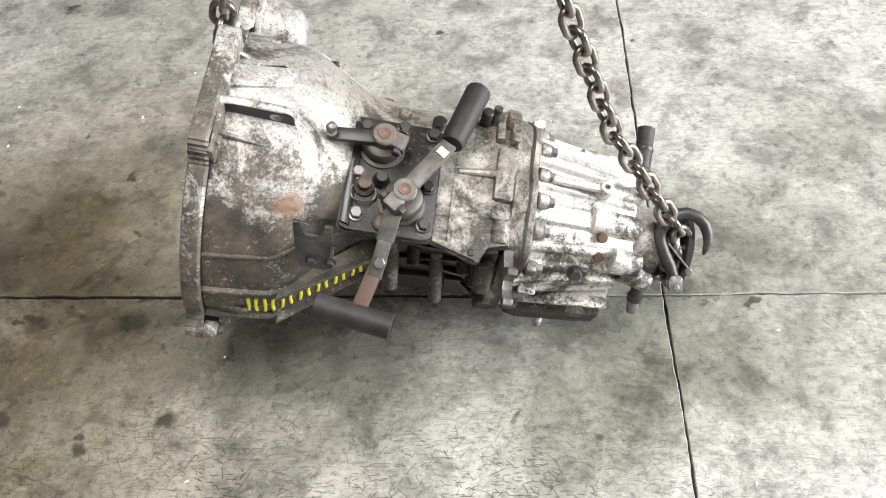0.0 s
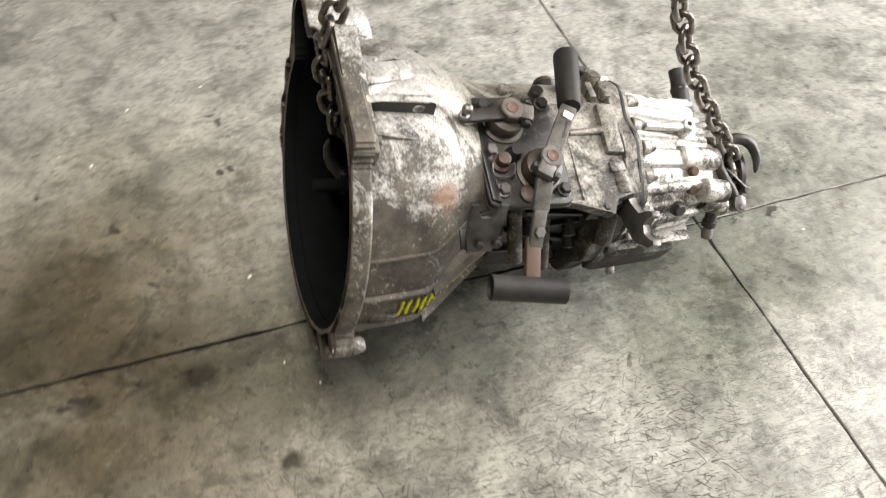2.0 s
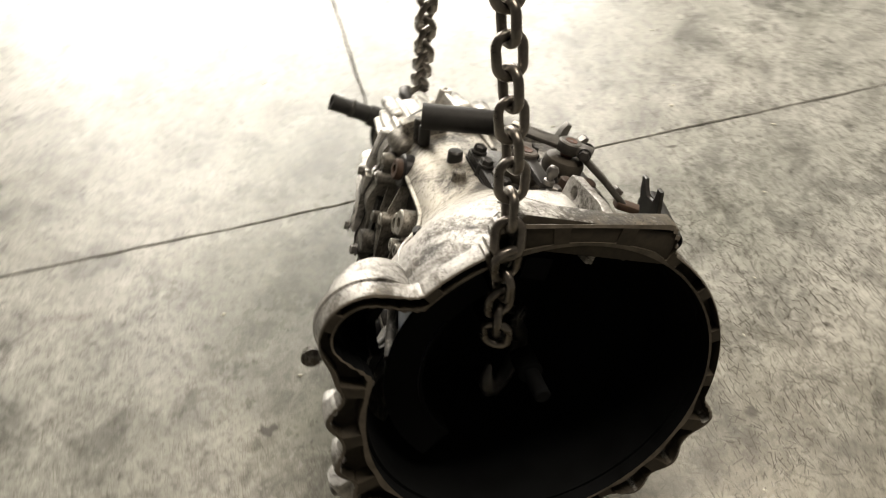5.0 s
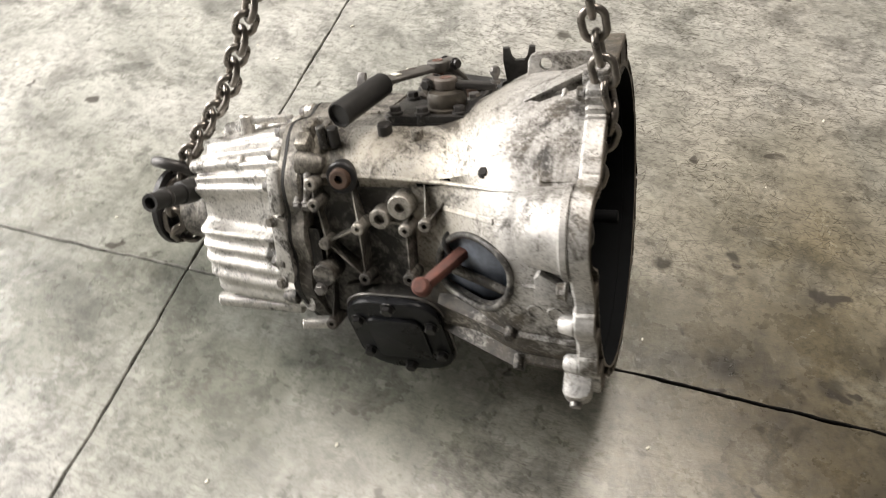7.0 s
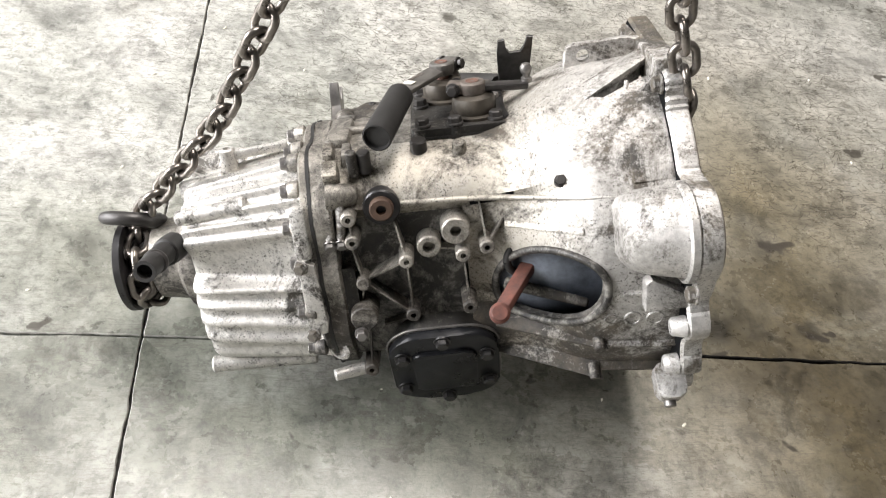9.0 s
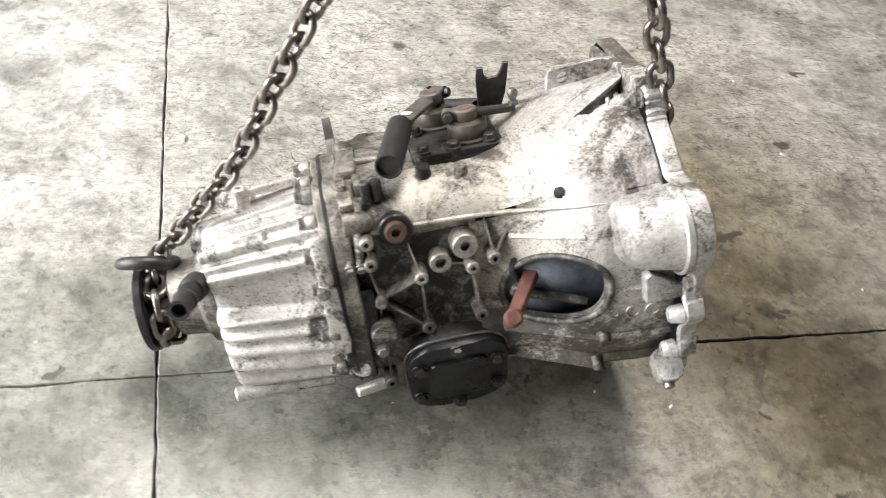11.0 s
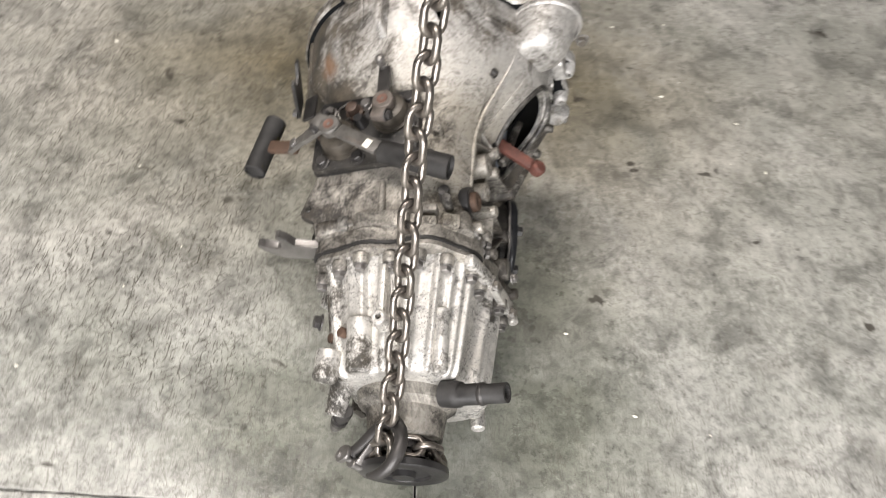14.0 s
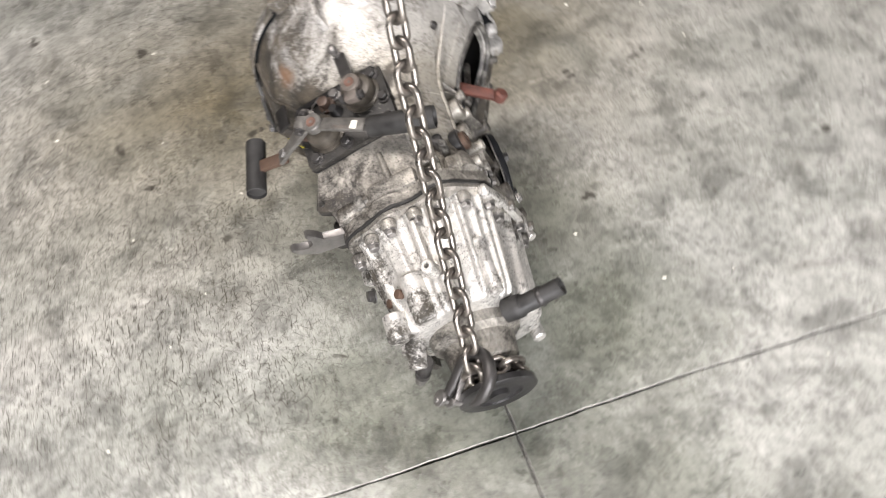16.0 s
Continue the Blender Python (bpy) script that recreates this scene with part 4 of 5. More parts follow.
# thickened corners of the case towards the joint
def lump(p, q, r0, r1, mat=None):
    m, h = along(p, q)
    return part("boss", lathe([(0, r0 * 0.2), (h * 0.06, r0 * 0.75), (h * 0.22, r0), (h * 0.8, r1), (h, r1)], m, 20), mat or ALU_CASE, case)


lump((0.44, 0.118, 0.118), (0.484, 0.122, 0.122), 0.015, 0.019)
lump((0.4605, -0.046, 0.160), (0.466, -0.112, 0.150), 0.011, 0.018)
part("pad", block((0.034, 0.094, 0.024), pose(0.4655, 0.000, 0.164, 0, 0, -2), 0.007), ALU_CASE, case)
part("pad", block((0.013, 0.034, 0.026), pose(0.452, 0.074, 0.158, -10, 0, 0), 0.003), ALU_CASE, case)
part("pad", block((0.015, 0.036, 0.028), pose(0.477, 0.074, 0.160, -10, 0, 0), 0.003), ALU_BELL, case)
part("pad", block((0.022, 0.028, 0.034), pose(0.474, 0.108, 0.146, -30, 0, 0), 0.004), ALU_BELL, case)
part("web", rod((0.390, -0.005, 0.164), (0.456, -0.001, 0.168), 0.0055, 0.0075, 14), ALU_CASE, case)
part("web", block((0.028, 0.020, 0.012), pose(0.462, -0.068, 0.163, 0, 0, 4), 0.004), ALU_DARK, case)
part("stud", rod((0.427, 0.098, 0.142), (0.427, 0.104, 0.174), 0.0095, None, 16), STEEL_DARK, case)
part("stud", rod((0.443, 0.104, 0.140), (0.443, 0.111, 0.178), 0.0075, None, 16), ALU_DARK, case)
# side of the joint: a tabbed plate, a dark panel, a spacer screw pair and two nozzles
part("joint_tab", outline([(-0.05, -0.012), (-0.03, -0.016), (0.0, -0.011), (0.02, -0.014), (0.06, -0.010), (0.066, 0.0), (0.06, 0.012), (-0.045, 0.014), (-0.052, 0.004)], 0.012, Matrix(((0, 1, 0, 0.522), (0, 0, 1, 0.145), (1, 0, 0, -0.028), (0, 0, 0, 1))), 0.002), ALU_REAR, rear)
for z in (0.032, -0.078):
    bolt((0.530, 0.150, z), (0.35, 0.93, 0), 0.9, gearbox, ALU_FLANGE)
part("panel", outline(rounded(0.044, 0.085, 0.006), 0.012, Matrix(((1, 0, 0, 0.482), (0, 0, -1, 0.128), (0, 1, 0, -0.028), (0, 0, 0, 1))), 0.002), ALU_OILY_SHADED, case)
for x in (0.470, 0.486):
    part("spacer", rod((x, 0.138, 0.062), (x - 0.004, 0.128, 0.112), 0.0065, None, 14), ALU_FLANGE, case)
    bolt((x, 0.140, 0.058), (0, 0.8, -0.6), 0.8, gearbox, STEEL)
part("nozzle", rod((0.47, 0.12, -0.165), (0.515, 0.135, -0.163), 0.010, 0.009, 16), ALU_REAR, case)
part("nozzle", lathe([(0, 0.016), (0.03, 0.018), (0.032, 0.012), (0.028, 0.010)], along((0.49, 0.10, -0.122), (0.515, 0.152, -0.126))[0], 20), ALU_FLANGE, case)
part("pad", block((0.022, 0.018, 0.076), pose(0.524, 0.137, 0.078, 8, 0, 0), 0.005), ALU_REAR, rear)
# slender arm on top of the cover, with a drilled end
part("arm", block((0.085, 0.012, 0.014), pose(0.585, 0.010, 0.158, 0, 4, 0), 0.004), ALU_REAR, rear)
boss((0.632, 0.010, 0.130), (0.632, 0.010, 0.166), 0.0115, 0.005, rear, ALU_REAR)

# shift cover on top
PLUG_BROWN = plain("oily_brown_iron", (0.075, 0.05, 0.038), 0.5, 0.2, 0.5, 60)
cover = part("shift_cover", outline(rounded(0.142, 0.188, 0.012), 0.012, pose(0.290, -0.040, 0.171), 0.002), ALU_COVER, gearbox, "oily shift cover plate")
part("gasket", outline(rounded(0.145, 0.191, 0.012), 0.003, pose(0.290, -0.040, 0.1645), 0), SEAL, cover)
for k, (x, y) in enumerate(((0.238, -0.043), (0.244, -0.110), (0.346, -0.049), (0.346, -0.112), (0.240, 0.036), (0.298, 0.044), (0.344, 0.040))):
    part("boss", rod((x, y, 0.150), (x, y, 0.179), 0.0135, 0.0115, 18), ALU_COVER, cover)
    bolt((x, y, 0.179), (0, 0, 1), 1.0, gearbox, STEEL if k < 2 else STEEL_DARK)
part("plug", lathe([(0, 0.017), (0.008, 0.016), (0.011, 0.011), (0.024, 0.0105), (0.025, 0.008)], Matrix.Translation((0.250, -0.064, 0.174)), 20), PLUG_BROWN, cover, "rusty detent plug")
part("plug", lathe([(0, 0.015), (0.009, 0.0145), (0.012, 0.010), (0.012, 0.004)], Matrix.Translation((0.284, -0.118, 0.174)), 20), PLUG_BROWN, cover, "rusty detent plug")
part("plug", lathe([(0, 0.014), (0.010, 0.013), (0.018, 0.009), (0.022, 0.008)], Matrix.Translation((0.274, -0.050, 0.174)), 20), GREASE, cover)
part("spring_clip", tube([(0.25 + 0.019 * math.cos(t), -0.076 + 0.016 * math.sin(t), 0.186 + 0.003 * math.sin(3 * t)) for t in [2.6 + i * 0.3 for i in range(15)]], 0.0016, 6), STEEL, cover)
part("oil_ridge", outline([(0.222, -0.125), (0.236, -0.13), (0.238, 0.03), (0.228, 0.045), (0.221, 0.04)], 0.010, pose(0, 0, 0.178), 0.003), GREASE, cover, "caked black grease")
part("boss", rod((0.296, 0.078, 0.140), (0.296, 0.082, 0.166), 0.011, 0.0095, 16), ALU_BELL, case)

# the two shift domes and levers
DOME_IRON = plain("brown_grey_oily_iron", (0.062, 0.053, 0.042), 0.45, 0.25, 0.6, 35)
PIN_RUST = plain("red_rusted_pin", (0.12, 0.062, 0.045), 0.7, 0.1, 0.3, 60)


def dome(x, y, z):
    part("shift_dome", lathe([(0, 0.036), (0.005, 0.036), (0.007, 0.030), (0.012, 0.0315), (0.022, 0.0315), (0.029, 0.029), (0.032, 0.023), (0.033, 0.014)], Matrix.Translation((x, y, 0.176)), 32), DOME_IRON, cover, "brown-grey oily shift dome")
    part("pin", lathe([(0, 0.0095), (0.032, 0.0095), (0.0325, 0.009), (0.0318, 0.008), (0.0318, 0.0032), (0.028, 0.0028)], Matrix.Translation((x, y, z)), 24), PIN_RUST, cover, "rusty pin end")


def clamp(name, x, y, z, toward, mat, parent):
    """Split clamp of a lever round its pin, with the pinch bolt."""
    ob = part(name, lathe([(0, 0.017), (0.002, 0.0185), (0.016, 0.0185), (0.018, 0.0165)], Matrix.Translation((x, y, z)), 28), mat, parent)
    d = Vector(toward).normalized()
    s = Vector((-d.y, d.x, 0))
    c = Vector((x, y, z + 0.009)) - d * 0.024
    part("clamp_jaw", block((0.024, 0.026, 0.016), Matrix.Translation(c) @ d.to_track_quat("X", "Z").to_matrix().to_4x4(), 0.003), mat, ob)
    bolt(c + s * 0.013 - d * 0.002, s, 0.85, gearbox, STEEL_DARK)
    bolt(c - s * 0.013 - d * 0.002, -s, 0.85, gearbox, STEEL_DARK)
    return ob


PA, PB = Vector((0.268, 0.006, 0.208)), Vector((0.309, -0.082, 0.216))
dome(PA.x, PA.y, 0.1945)
dome(PB.x, PB.y, 0.2025)
LEVER_BROWN = plain("brown_grey_iron", (0.105, 0.088, 0.075), 0.6, 0.2, 0.5, 70)
IRON = plain("dull_grey_iron", (0.115, 0.108, 0.098), 0.5, 0.35, 0.4, 70)
small = clamp("selector_lever", PA.x, PA.y, PA.z, (-1, 0.25, 0), LEVER_BROWN, gearbox)
part("arm", block((0.078, 0.022, 0.010), Matrix.Translation((0.228, 0.001, 0.213)) @ pose(0, 0, 0, 0, -4, 3), 0.003), STEEL_DARK, small)
part("ball_stud", lathe([(0, 0.008), (0.006, 0.008), (0.007, 0.005), (0.011, 0.005), (0.014, 0.0075), (0.020, 0.0088), (0.026, 0.006), (0.028, 0.001)], Matrix.Translation((0.190, -0.002, 0.214)), 20), STEEL, small, "worn ball stud")
lever = clamp("shift_lever", PB.x, PB.y, PB.z, (0.5, 0.75, 0), IRON, gearbox)
tagged(lever, "grey double-ended shift lever with rubber-sleeved ends")
A0, A1 = Vector((0.318, -0.068, 0.224)), Vector((0.366, 0.008, 0.223))
m, h = along(A0, A1)
part("arm", block((0.008, 0.026, h), m @ Matrix.Translation((0, 0, h / 2)) @ pose(0, 0, 0, 0, 0, 80), 0.002), IRON, lever)
part("tag", block((0.0125, 0.016, 0.0012), Matrix.Translation((0.357, -0.010, 0.2285)) @ pose(0, 0, 0, 0, 0, 56), 0.0003), LABEL_WHITE, lever, "small white paper tag")
for i in range(9):
    p = A0.lerp(A1, 0.30 + 0.045 * i)
    part("cast_mark", block((0.0016, 0.0075 if i % 3 else 0.005, 0.0012), Matrix.Translation((p.x + 0.006, p.y - 0.004, 0.2292)) @ pose(0, 0, 0, 0, 0, 58 + 7 * (i % 2)), 0.0), LEVER_BROWN, lever)
TUP = Vector((0.404, 0.122, 0.197))
TU0 = Vector((0.370, 0.010, 0.219))
part("upper_sleeve", lathe([(0, 0.0165), (0.004, 0.019), (0.114, 0.0205), (0.1185, 0.020), (0.119, 0.018), (0.113, 0.0165)], along(TU0, TUP)[0], 28), RUBBER, lever, "dull black rubber sleeve")
B0, B1, B2 = Vector((0.300, -0.094, 0.222)), Vector((0.292, -0.150, 0.186)), Vector((0.287, -0.186, 0.160))
for p, q, w in ((B0, B1, 0.027), (B1 + (B1 - B2) * 0.1, B2 + (B2 - B1) * 0.3, 0.022)):
    m, h = along(p, q)
    part("arm", block((0.010, w, h), m @ Matrix.Translation((0, 0, h / 2)) @ pose(0, 0, 0, 0, 0, 90), 0.003), IRON, lever)
bolt((0.289, -0.176, 0.168), (0, -0.45, 0.9), 0.95, gearbox, STEEL)
C0, C1 = Vector((0.286, -0.180, 0.154)), Vector((0.269, -0.250, 0.148))
m, h = along(C0, C1)
part("lower_arm", block((0.012, 0.024, h), m @ Matrix.Translation((0, 0, h / 2)) @ pose(0, 0, 0, 0, 0, 90), 0.003), RUST_BROWN, lever, "rusty lower arm")
T0, T1 = Vector((0.206, -0.246, 0.138)), Vector((0.322, -0.266, 0.148))
m, h = along(T0, T1)
part("lower_sleeve", lathe([(0.006, 0.017), (0, 0.018), (0.001, 0.0195), (h - 0.001, 0.0195), (h, 0.018), (h - 0.006, 0.017)], m, 28), RUBBER, lever, "dull black rubber sleeve")

# forked cable bracket beside the cover
BRACKET_STEEL = plain("greasy_bracket_steel", (0.075, 0.073, 0.07), 0.4, 0.6, 0.5, 40)
pts = [(-0.026, -0.085), (0.014, -0.085), (0.023, -0.05), (0.027, -0.018), (0.030, 0.012), (0.020, 0.013), (0.016, -0.006), (0.010, -0.015), (-0.008, -0.016), (-0.014, -0.008), (-0.015, 0.010), (-0.026, 0.010), (-0.028, -0.012), (-0.028, -0.03)]
fork = part("cable_bracket", outline([(-x, y) for x, y in pts], 0.006, Matrix.Translation((0.190, -0.163, 0.228)) @ pose(0, 0, 0, 70, 0, 0), 0.0012), BRACKET_STEEL, gearbox, "greasy dark grey forked cable bracket")
part("foot", block((0.05, 0.03, 0.006), Matrix.Translation((0.196, -0.172, 0.148)) @ pose(0, 0, 0, 20, 0, 0), 0.002), STEEL_DARK, fork)
for x in (0.19, 0.218):
    bolt((x, -0.186, 0.165), (0, -0.92, 0.38), 0.8, gearbox, STEEL_DARK)
# second bracket at the joint
pts = [(0.0, -0.02), (0.03, -0.02), (0.075, -0.006), (0.098, 0.022), (0.100, 0.036), (0.093, 0.038), (0.086, 0.028), (0.074, 0.022), (0.063, 0.026), (0.058, 0.038), (0.062, 0.052), (0.055, 0.055), (0.048, 0.044), (0.044, 0.024), (0.02, 0.012), (0.0, 0.012)]
part("cable_bracket", outline([(1.08 * p, 1.12 * q) for p, q in pts], 0.015, Matrix.Translation((0.485, -0.105, 0.135)) @ Matrix(((0, 0, 1, 0), (-1, 0, 0, 0), (0, 1, 0, 0), (0, 0, 0, 1))), 0.0015), STEEL, gearbox, "worn grey forked bracket bolted at the joint")

# red clutch release lever through the window
RED0, RED1 = Vector((0.199, 0.112, 0.002)), Vector((0.265, 0.205, -0.040))
m, h = along(RED0, RED1)
red = part("clutch_lever", block((0.024, 0.015, h), m @ Matrix.Translation((0, 0, h / 2)), 0.004, taper=(0.85, 1)), RUST, gearbox, "red rusted clutch release lever")
part("eye", rod(RED1 - Vector((0, 0.008, 0.006)), RED1 + Vector((0.0, 0.010, 0.008)), 0.0142, None, 24, 0.004), RUST, red)

# added smooth inner skin of the bell behind the window; its pale blue-grey paints the light that enters there
LIT_DUST = plain("lit_blue_grey_dust", (0.17, 0.19, 0.225), 0.4, 0.35, 0.5, 30)
skin = []
for k in range(11):
    xx = 0.064 + 0.0205 * k
    rr = 0.152 - 0.25 * max(0.0, xx - 0.19)
    ring = [(radians(-58 + 4.6 * i), min(rr, bell_r(xx, radians(-58 + 4.6 * i)) - 0.016)) for i in range(19)]
    skin.append([polar(xx, r, a) for a, r in ring] + [polar(xx, r - 0.005, a) for a, r in ring[::-1]])
inner_skin = part("inner_skin", loft(skin), LIT_DUST, bell, "added inner wall coloured as lit blue-grey dust")
inner_skin.data.materials.append(SHADED_DUST)
# faces turned away from the window are blackened as shade
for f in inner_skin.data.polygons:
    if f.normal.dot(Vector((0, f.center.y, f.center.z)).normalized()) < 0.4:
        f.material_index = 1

part("inner_ledge", rod((0.252, 0.140, -0.030), (0.138, 0.166, -0.062), 0.009, 0.007, 14, 0.003), ALU_CASE, bell)
boot = [Vector((0.216 + 0.030 * math.cos(t), 0.128 + 0.010 * math.cos(t), 0.002 + 0.026 * math.sin(t))) for t in [2 * math.pi * i / 24 for i in range(25)]]
part("boot_rim", tube(boot, 0.006, 10), RUBBER, bell, "black rubber rim round the fork")

# added web that closes the pocket round the fork towards the clutch, in the same shade black
rows = []
for i in range(29):
    a = radians(-58 + 3.9 * i)
    rows.append([polar(0.066, 0.146, a), polar(0.066, 0.197, a), polar(0.071, 0.197, a), polar(0.071, 0.146, a)])
part("pocket_web", loft(rows), SHADED_DUST, bell)

# black side cover low on the case
SIDE = Matrix(((1, 0, 0, 0.349), (0, 0.447, -0.894, 0.106), (0, 0.894, 0.447, -0.184), (0, 0, 0, 1)))
part("side_port", outline(rounded(0.150, 0.176, 0.045, 7), 0.070, SIDE @ Matrix.Translation((0, 0, 0.044)), 0.006), ALU_OILY_SHADED, case)
pto = part("side_cover", outline(rounded(0.164, 0.192, 0.050, 8), 0.014, SIDE, 0.004), COVER_BLACK, gearbox, "black oily side cover plate")
part("raised_panel", outline(rounded(0.098, 0.112, 0.016), 0.008, SIDE @ Matrix.Translation((0.0, 0.0, -0.010)), 0.003), COVER_BLACK, pto)
# added bright bead stands for the reflection along the plate's edge
part("cover_glint", tube([SIDE @ Vector((x, y, 0.0085)) for x, y in rounded(0.168, 0.196, 0.051, 8) + [(0.084, 0.047)]], 0.0022, 8), STEEL, pto, "bright steel bead for the glint along the plate's edge")
for dx, dz in ((0.062, 0.046), (-0.064, 0.040), (0.0, 0.084), (0.066, -0.046), (-0.066, -0.041), (0.0, -0.084)):
    bolt(SIDE @ Vector((dx, dz, -0.0068)), SIDE.to_3x3() @ Vector((0, 0, -1)), 1.05, gearbox, GREASE)

# side of the case: plugs, drilled bosses and webs
boss((0.410, 0.080, 0.098), (0.410, 0.130, 0.100), 0.026, 0, case, GREASE, "filler_plug")
boss((0.410, 0.110, 0.099), (0.410, 0.140, 0.101), 0.0165, 0.007, case, RUST_BROWN, "plug")
boss((0.313, 0.08, 0.058), (0.313, 0.144, 0.060), 0.020, 0.008)
boss((0.352, 0.08, 0.036), (0.352, 0.136, 0.036), 0.017, 0.009)
DR = {"b1": (0.385, 0.146, -0.066), "b2": (0.306, 0.150, 0.024), "b3": (0.272, 0.154, 0.035), "b5": (0.385, 0.150, 0.023), "b6": (0.303, 0.160, -0.054), "b0": (0.455, 0.150, 0.060), "b9": (0.456, 0.148, 0.094), "b7": (0.458, 0.143, -0.156)}
for key, (x, y, z) in DR.items():
    boss((x, y - 0.065, z), (x, y, z), 0.0105, 0.004)
boss((0.450, 0.08, -0.010), (0.450, 0.142, -0.010), 0.010, 0.0)
boss((0.455, 0.08, -0.058), (0.455, 0.150, -0.062), 0.020, 0.0)
bolt((0.462, 0.150, -0.085), (0, 1, 0), 0.9)
def web(P, Q, thick=0.0045, y0=0.085, y1=None):
    P, Q = Vector(P), Vector(Q)
    d = Vector((Q.x - P.x, 0, Q.z - P.z)).normalized()
    n = Vector((-d.z, 0, d.x)) * thick / 2
    bm = bmesh.new()
    yp, yq = (P.y - 0.006, Q.y - 0.006) if y1 is None else (y1, y1)
    lo = [Vector((v.x, y0, v.z)) + k for v, k in ((P, n), (Q, n), (Q, -n), (P, -n))]
    hi = [Vector((v.x, y, v.z)) + k * 0.6 for v, y, k in ((P, yp, n), (Q, yq, n), (Q, yq, -n), (P, yp, -n))]
    loft([lo, hi], True, True, bm)
    part("web", bm, ALU_CASE, case, smooth=0)


HUB = (0.450, 0.138, -0.010)
for P, Q, y1 in ((DR["b1"], DR["b5"], None), (DR["b6"], DR["b2"], None), (DR["b9"], DR["b0"], None), (HUB, DR["b1"], None), (HUB, DR["b5"], None), (DR["b5"], (0.398, 0.13, 0.085), None),
                 (DR["b3"], (0.277, 0.128, 0.092), None), (DR["b3"], (0.243, 0.135, 0.070), None), (HUB, (0.462, 0.13, 0.055), None), (HUB, (0.466, 0.13, -0.10), None), (DR["b2"], (0.345, 0.12, 0.03), 0.128),
                 (DR["b7"], (0.452, 0.13, -0.09), None), ((0.43, 0.13, -0.09), (0.37, 0.135, -0.075), None)):
    web(P, Q, y1=y1)
# studs on the lid
for x, y, z in ((0.300, 0.104, 0.118), (0.170, 0.165, 0.128), (0.405, 0.100, 0.122)):
    d = Vector((0, y, z)).normalized()
    part("boss", rod(Vector((x, y, z)) - d * 0.025, Vector((x, y, z)), 0.0105, 0.009, 16, 0.002), ALU_CASE, case)
    bolt(Vector((x, y, z)), d, 0.75, gearbox, STEEL_DARK)
# big dark screw beside the upper sleeve
boss((0.352, 0.066, 0.13), (0.352, 0.074, 0.172), 0.0115, 0, case, STEEL_DARK, "screw_plug")

# rear: breather hose, sensors, bosses
vent = part("breather_hose", tube([(0.718, 0.080, 0.052), (0.721, 0.098, 0.055), (0.723, 0.110, 0.057), (0.7235, 0.112, 0.0575), (0.726, 0.150, 0.0635), (0.7263, 0.152, 0.0638), (0.728, 0.186, 0.069)], [0.021, 0.021, 0.020, 0.0165, 0.0165, 0.0150, 0.0155], 22), RUBBER, gearbox, "black rubber breather hose with a clip")
cut(vent, rod((0.727, 0.170, 0.0665), (0.729, 0.20, 0.071), 0.0105))
part("clip", lathe([(0, 0.0165), (0.002, 0.0178), (0.007, 0.0178), (0.009, 0.0165)], along((0.7255, 0.142, 0.062), (0.728, 0.186, 0.069))[0], 24), STEEL_DARK, vent)
sens = part("speed_sensor", lathe([(0, 0.012), (0.004, 0.014), (0.02, 0.014), (0.022, 0.011), (0.038, 0.011), (0.039, 0.014), (0.05, 0.014)], along((0.735, -0.085, 0.045), (0.739, -0.117, 0.000))[0], 20), STEEL_DARK, gearbox, "black sensor with a metal plug end")
part("plug", lathe([(0, 0.010), (0.012, 0.011), (0.022, 0.0095), (0.024, 0.006)], along((0.739, -0.116, 0.002), (0.742, -0.134, -0.022))[0], 14), STEEL, sens, "bare metal plug end")
part("boss", rod((0.69, -0.085, 0.062), (0.745, -0.10, 0.052), 0.019, 0.016, 20, 0.003), ALU_REAR, rear)
part("boss", rod((0.66, -0.09, 0.11), (0.708, -0.095, 0.11), 0.022, 0.02, 20, 0.003), ALU_REAR, rear)
part("boss", rod((0.615, -0.035, 0.128), (0.702, -0.035, 0.118), 0.022, 0.020, 22, 0.004), ALU_REAR, rear)
bolt((0.604, -0.118, 0.100), (0, -0.76, 0.64), 1.15, gearbox, STEEL_DARK)
for y, z in ((-0.064, 0.131), (-0.090, 0.112)):
    part("core_plug", rod((0.638, y * 0.94, z * 0.94), (0.638, y * 1.03, z * 1.03), 0.0085, None, 18), RUST_BROWN, rear, "rusty core plug")
part("boss", rod((0.60, 0.090, 0.108), (0.703, 0.090, 0.098), 0.012, 0.011, 16, 0.003), ALU_REAR, rear)
part("boss", rod((0.55, 0.06, -0.172), (0.712, 0.074, -0.162), 0.014, 0.013, 16, 0.003), ALU_REAR, rear)
part("boss", rod((0.64, 0.02, 0.118), (0.705, 0.03, 0.112), 0.018, 0.016, 16, 0.003), ALU_REAR, rear)

# ledge and skirt low on the greasy side of the rear cover
part("ledge", block((0.146, 0.044, 0.007), pose(0.618, -0.116, -0.014, 0, -13, 0), 0.002), ALU_REAR, rear)
part("skirt", outline([(0.535, -0.135), (0.56, -0.150), (0.66, -0.128), (0.698, -0.112), (0.698, -0.066), (0.60, -0.078), (0.54, -0.085)], 0.016, Matrix(((1, 0, 0, 0), (0, 0, -1, -0.122), (0, 1, 0, 0), (0, 0, 0, 1))), 0.004), ALU_CASE, rear)
part("stub", rod((0.604, -0.11, -0.140), (0.607, -0.136, -0.158), 0.009, None, 14), ALU_REAR, rear)
part("tab", block((0.030, 0.020, 0.034), pose(0.538, -0.136, 0.040, 20, 0, 0), 0.004), ALU_REAR, rear)

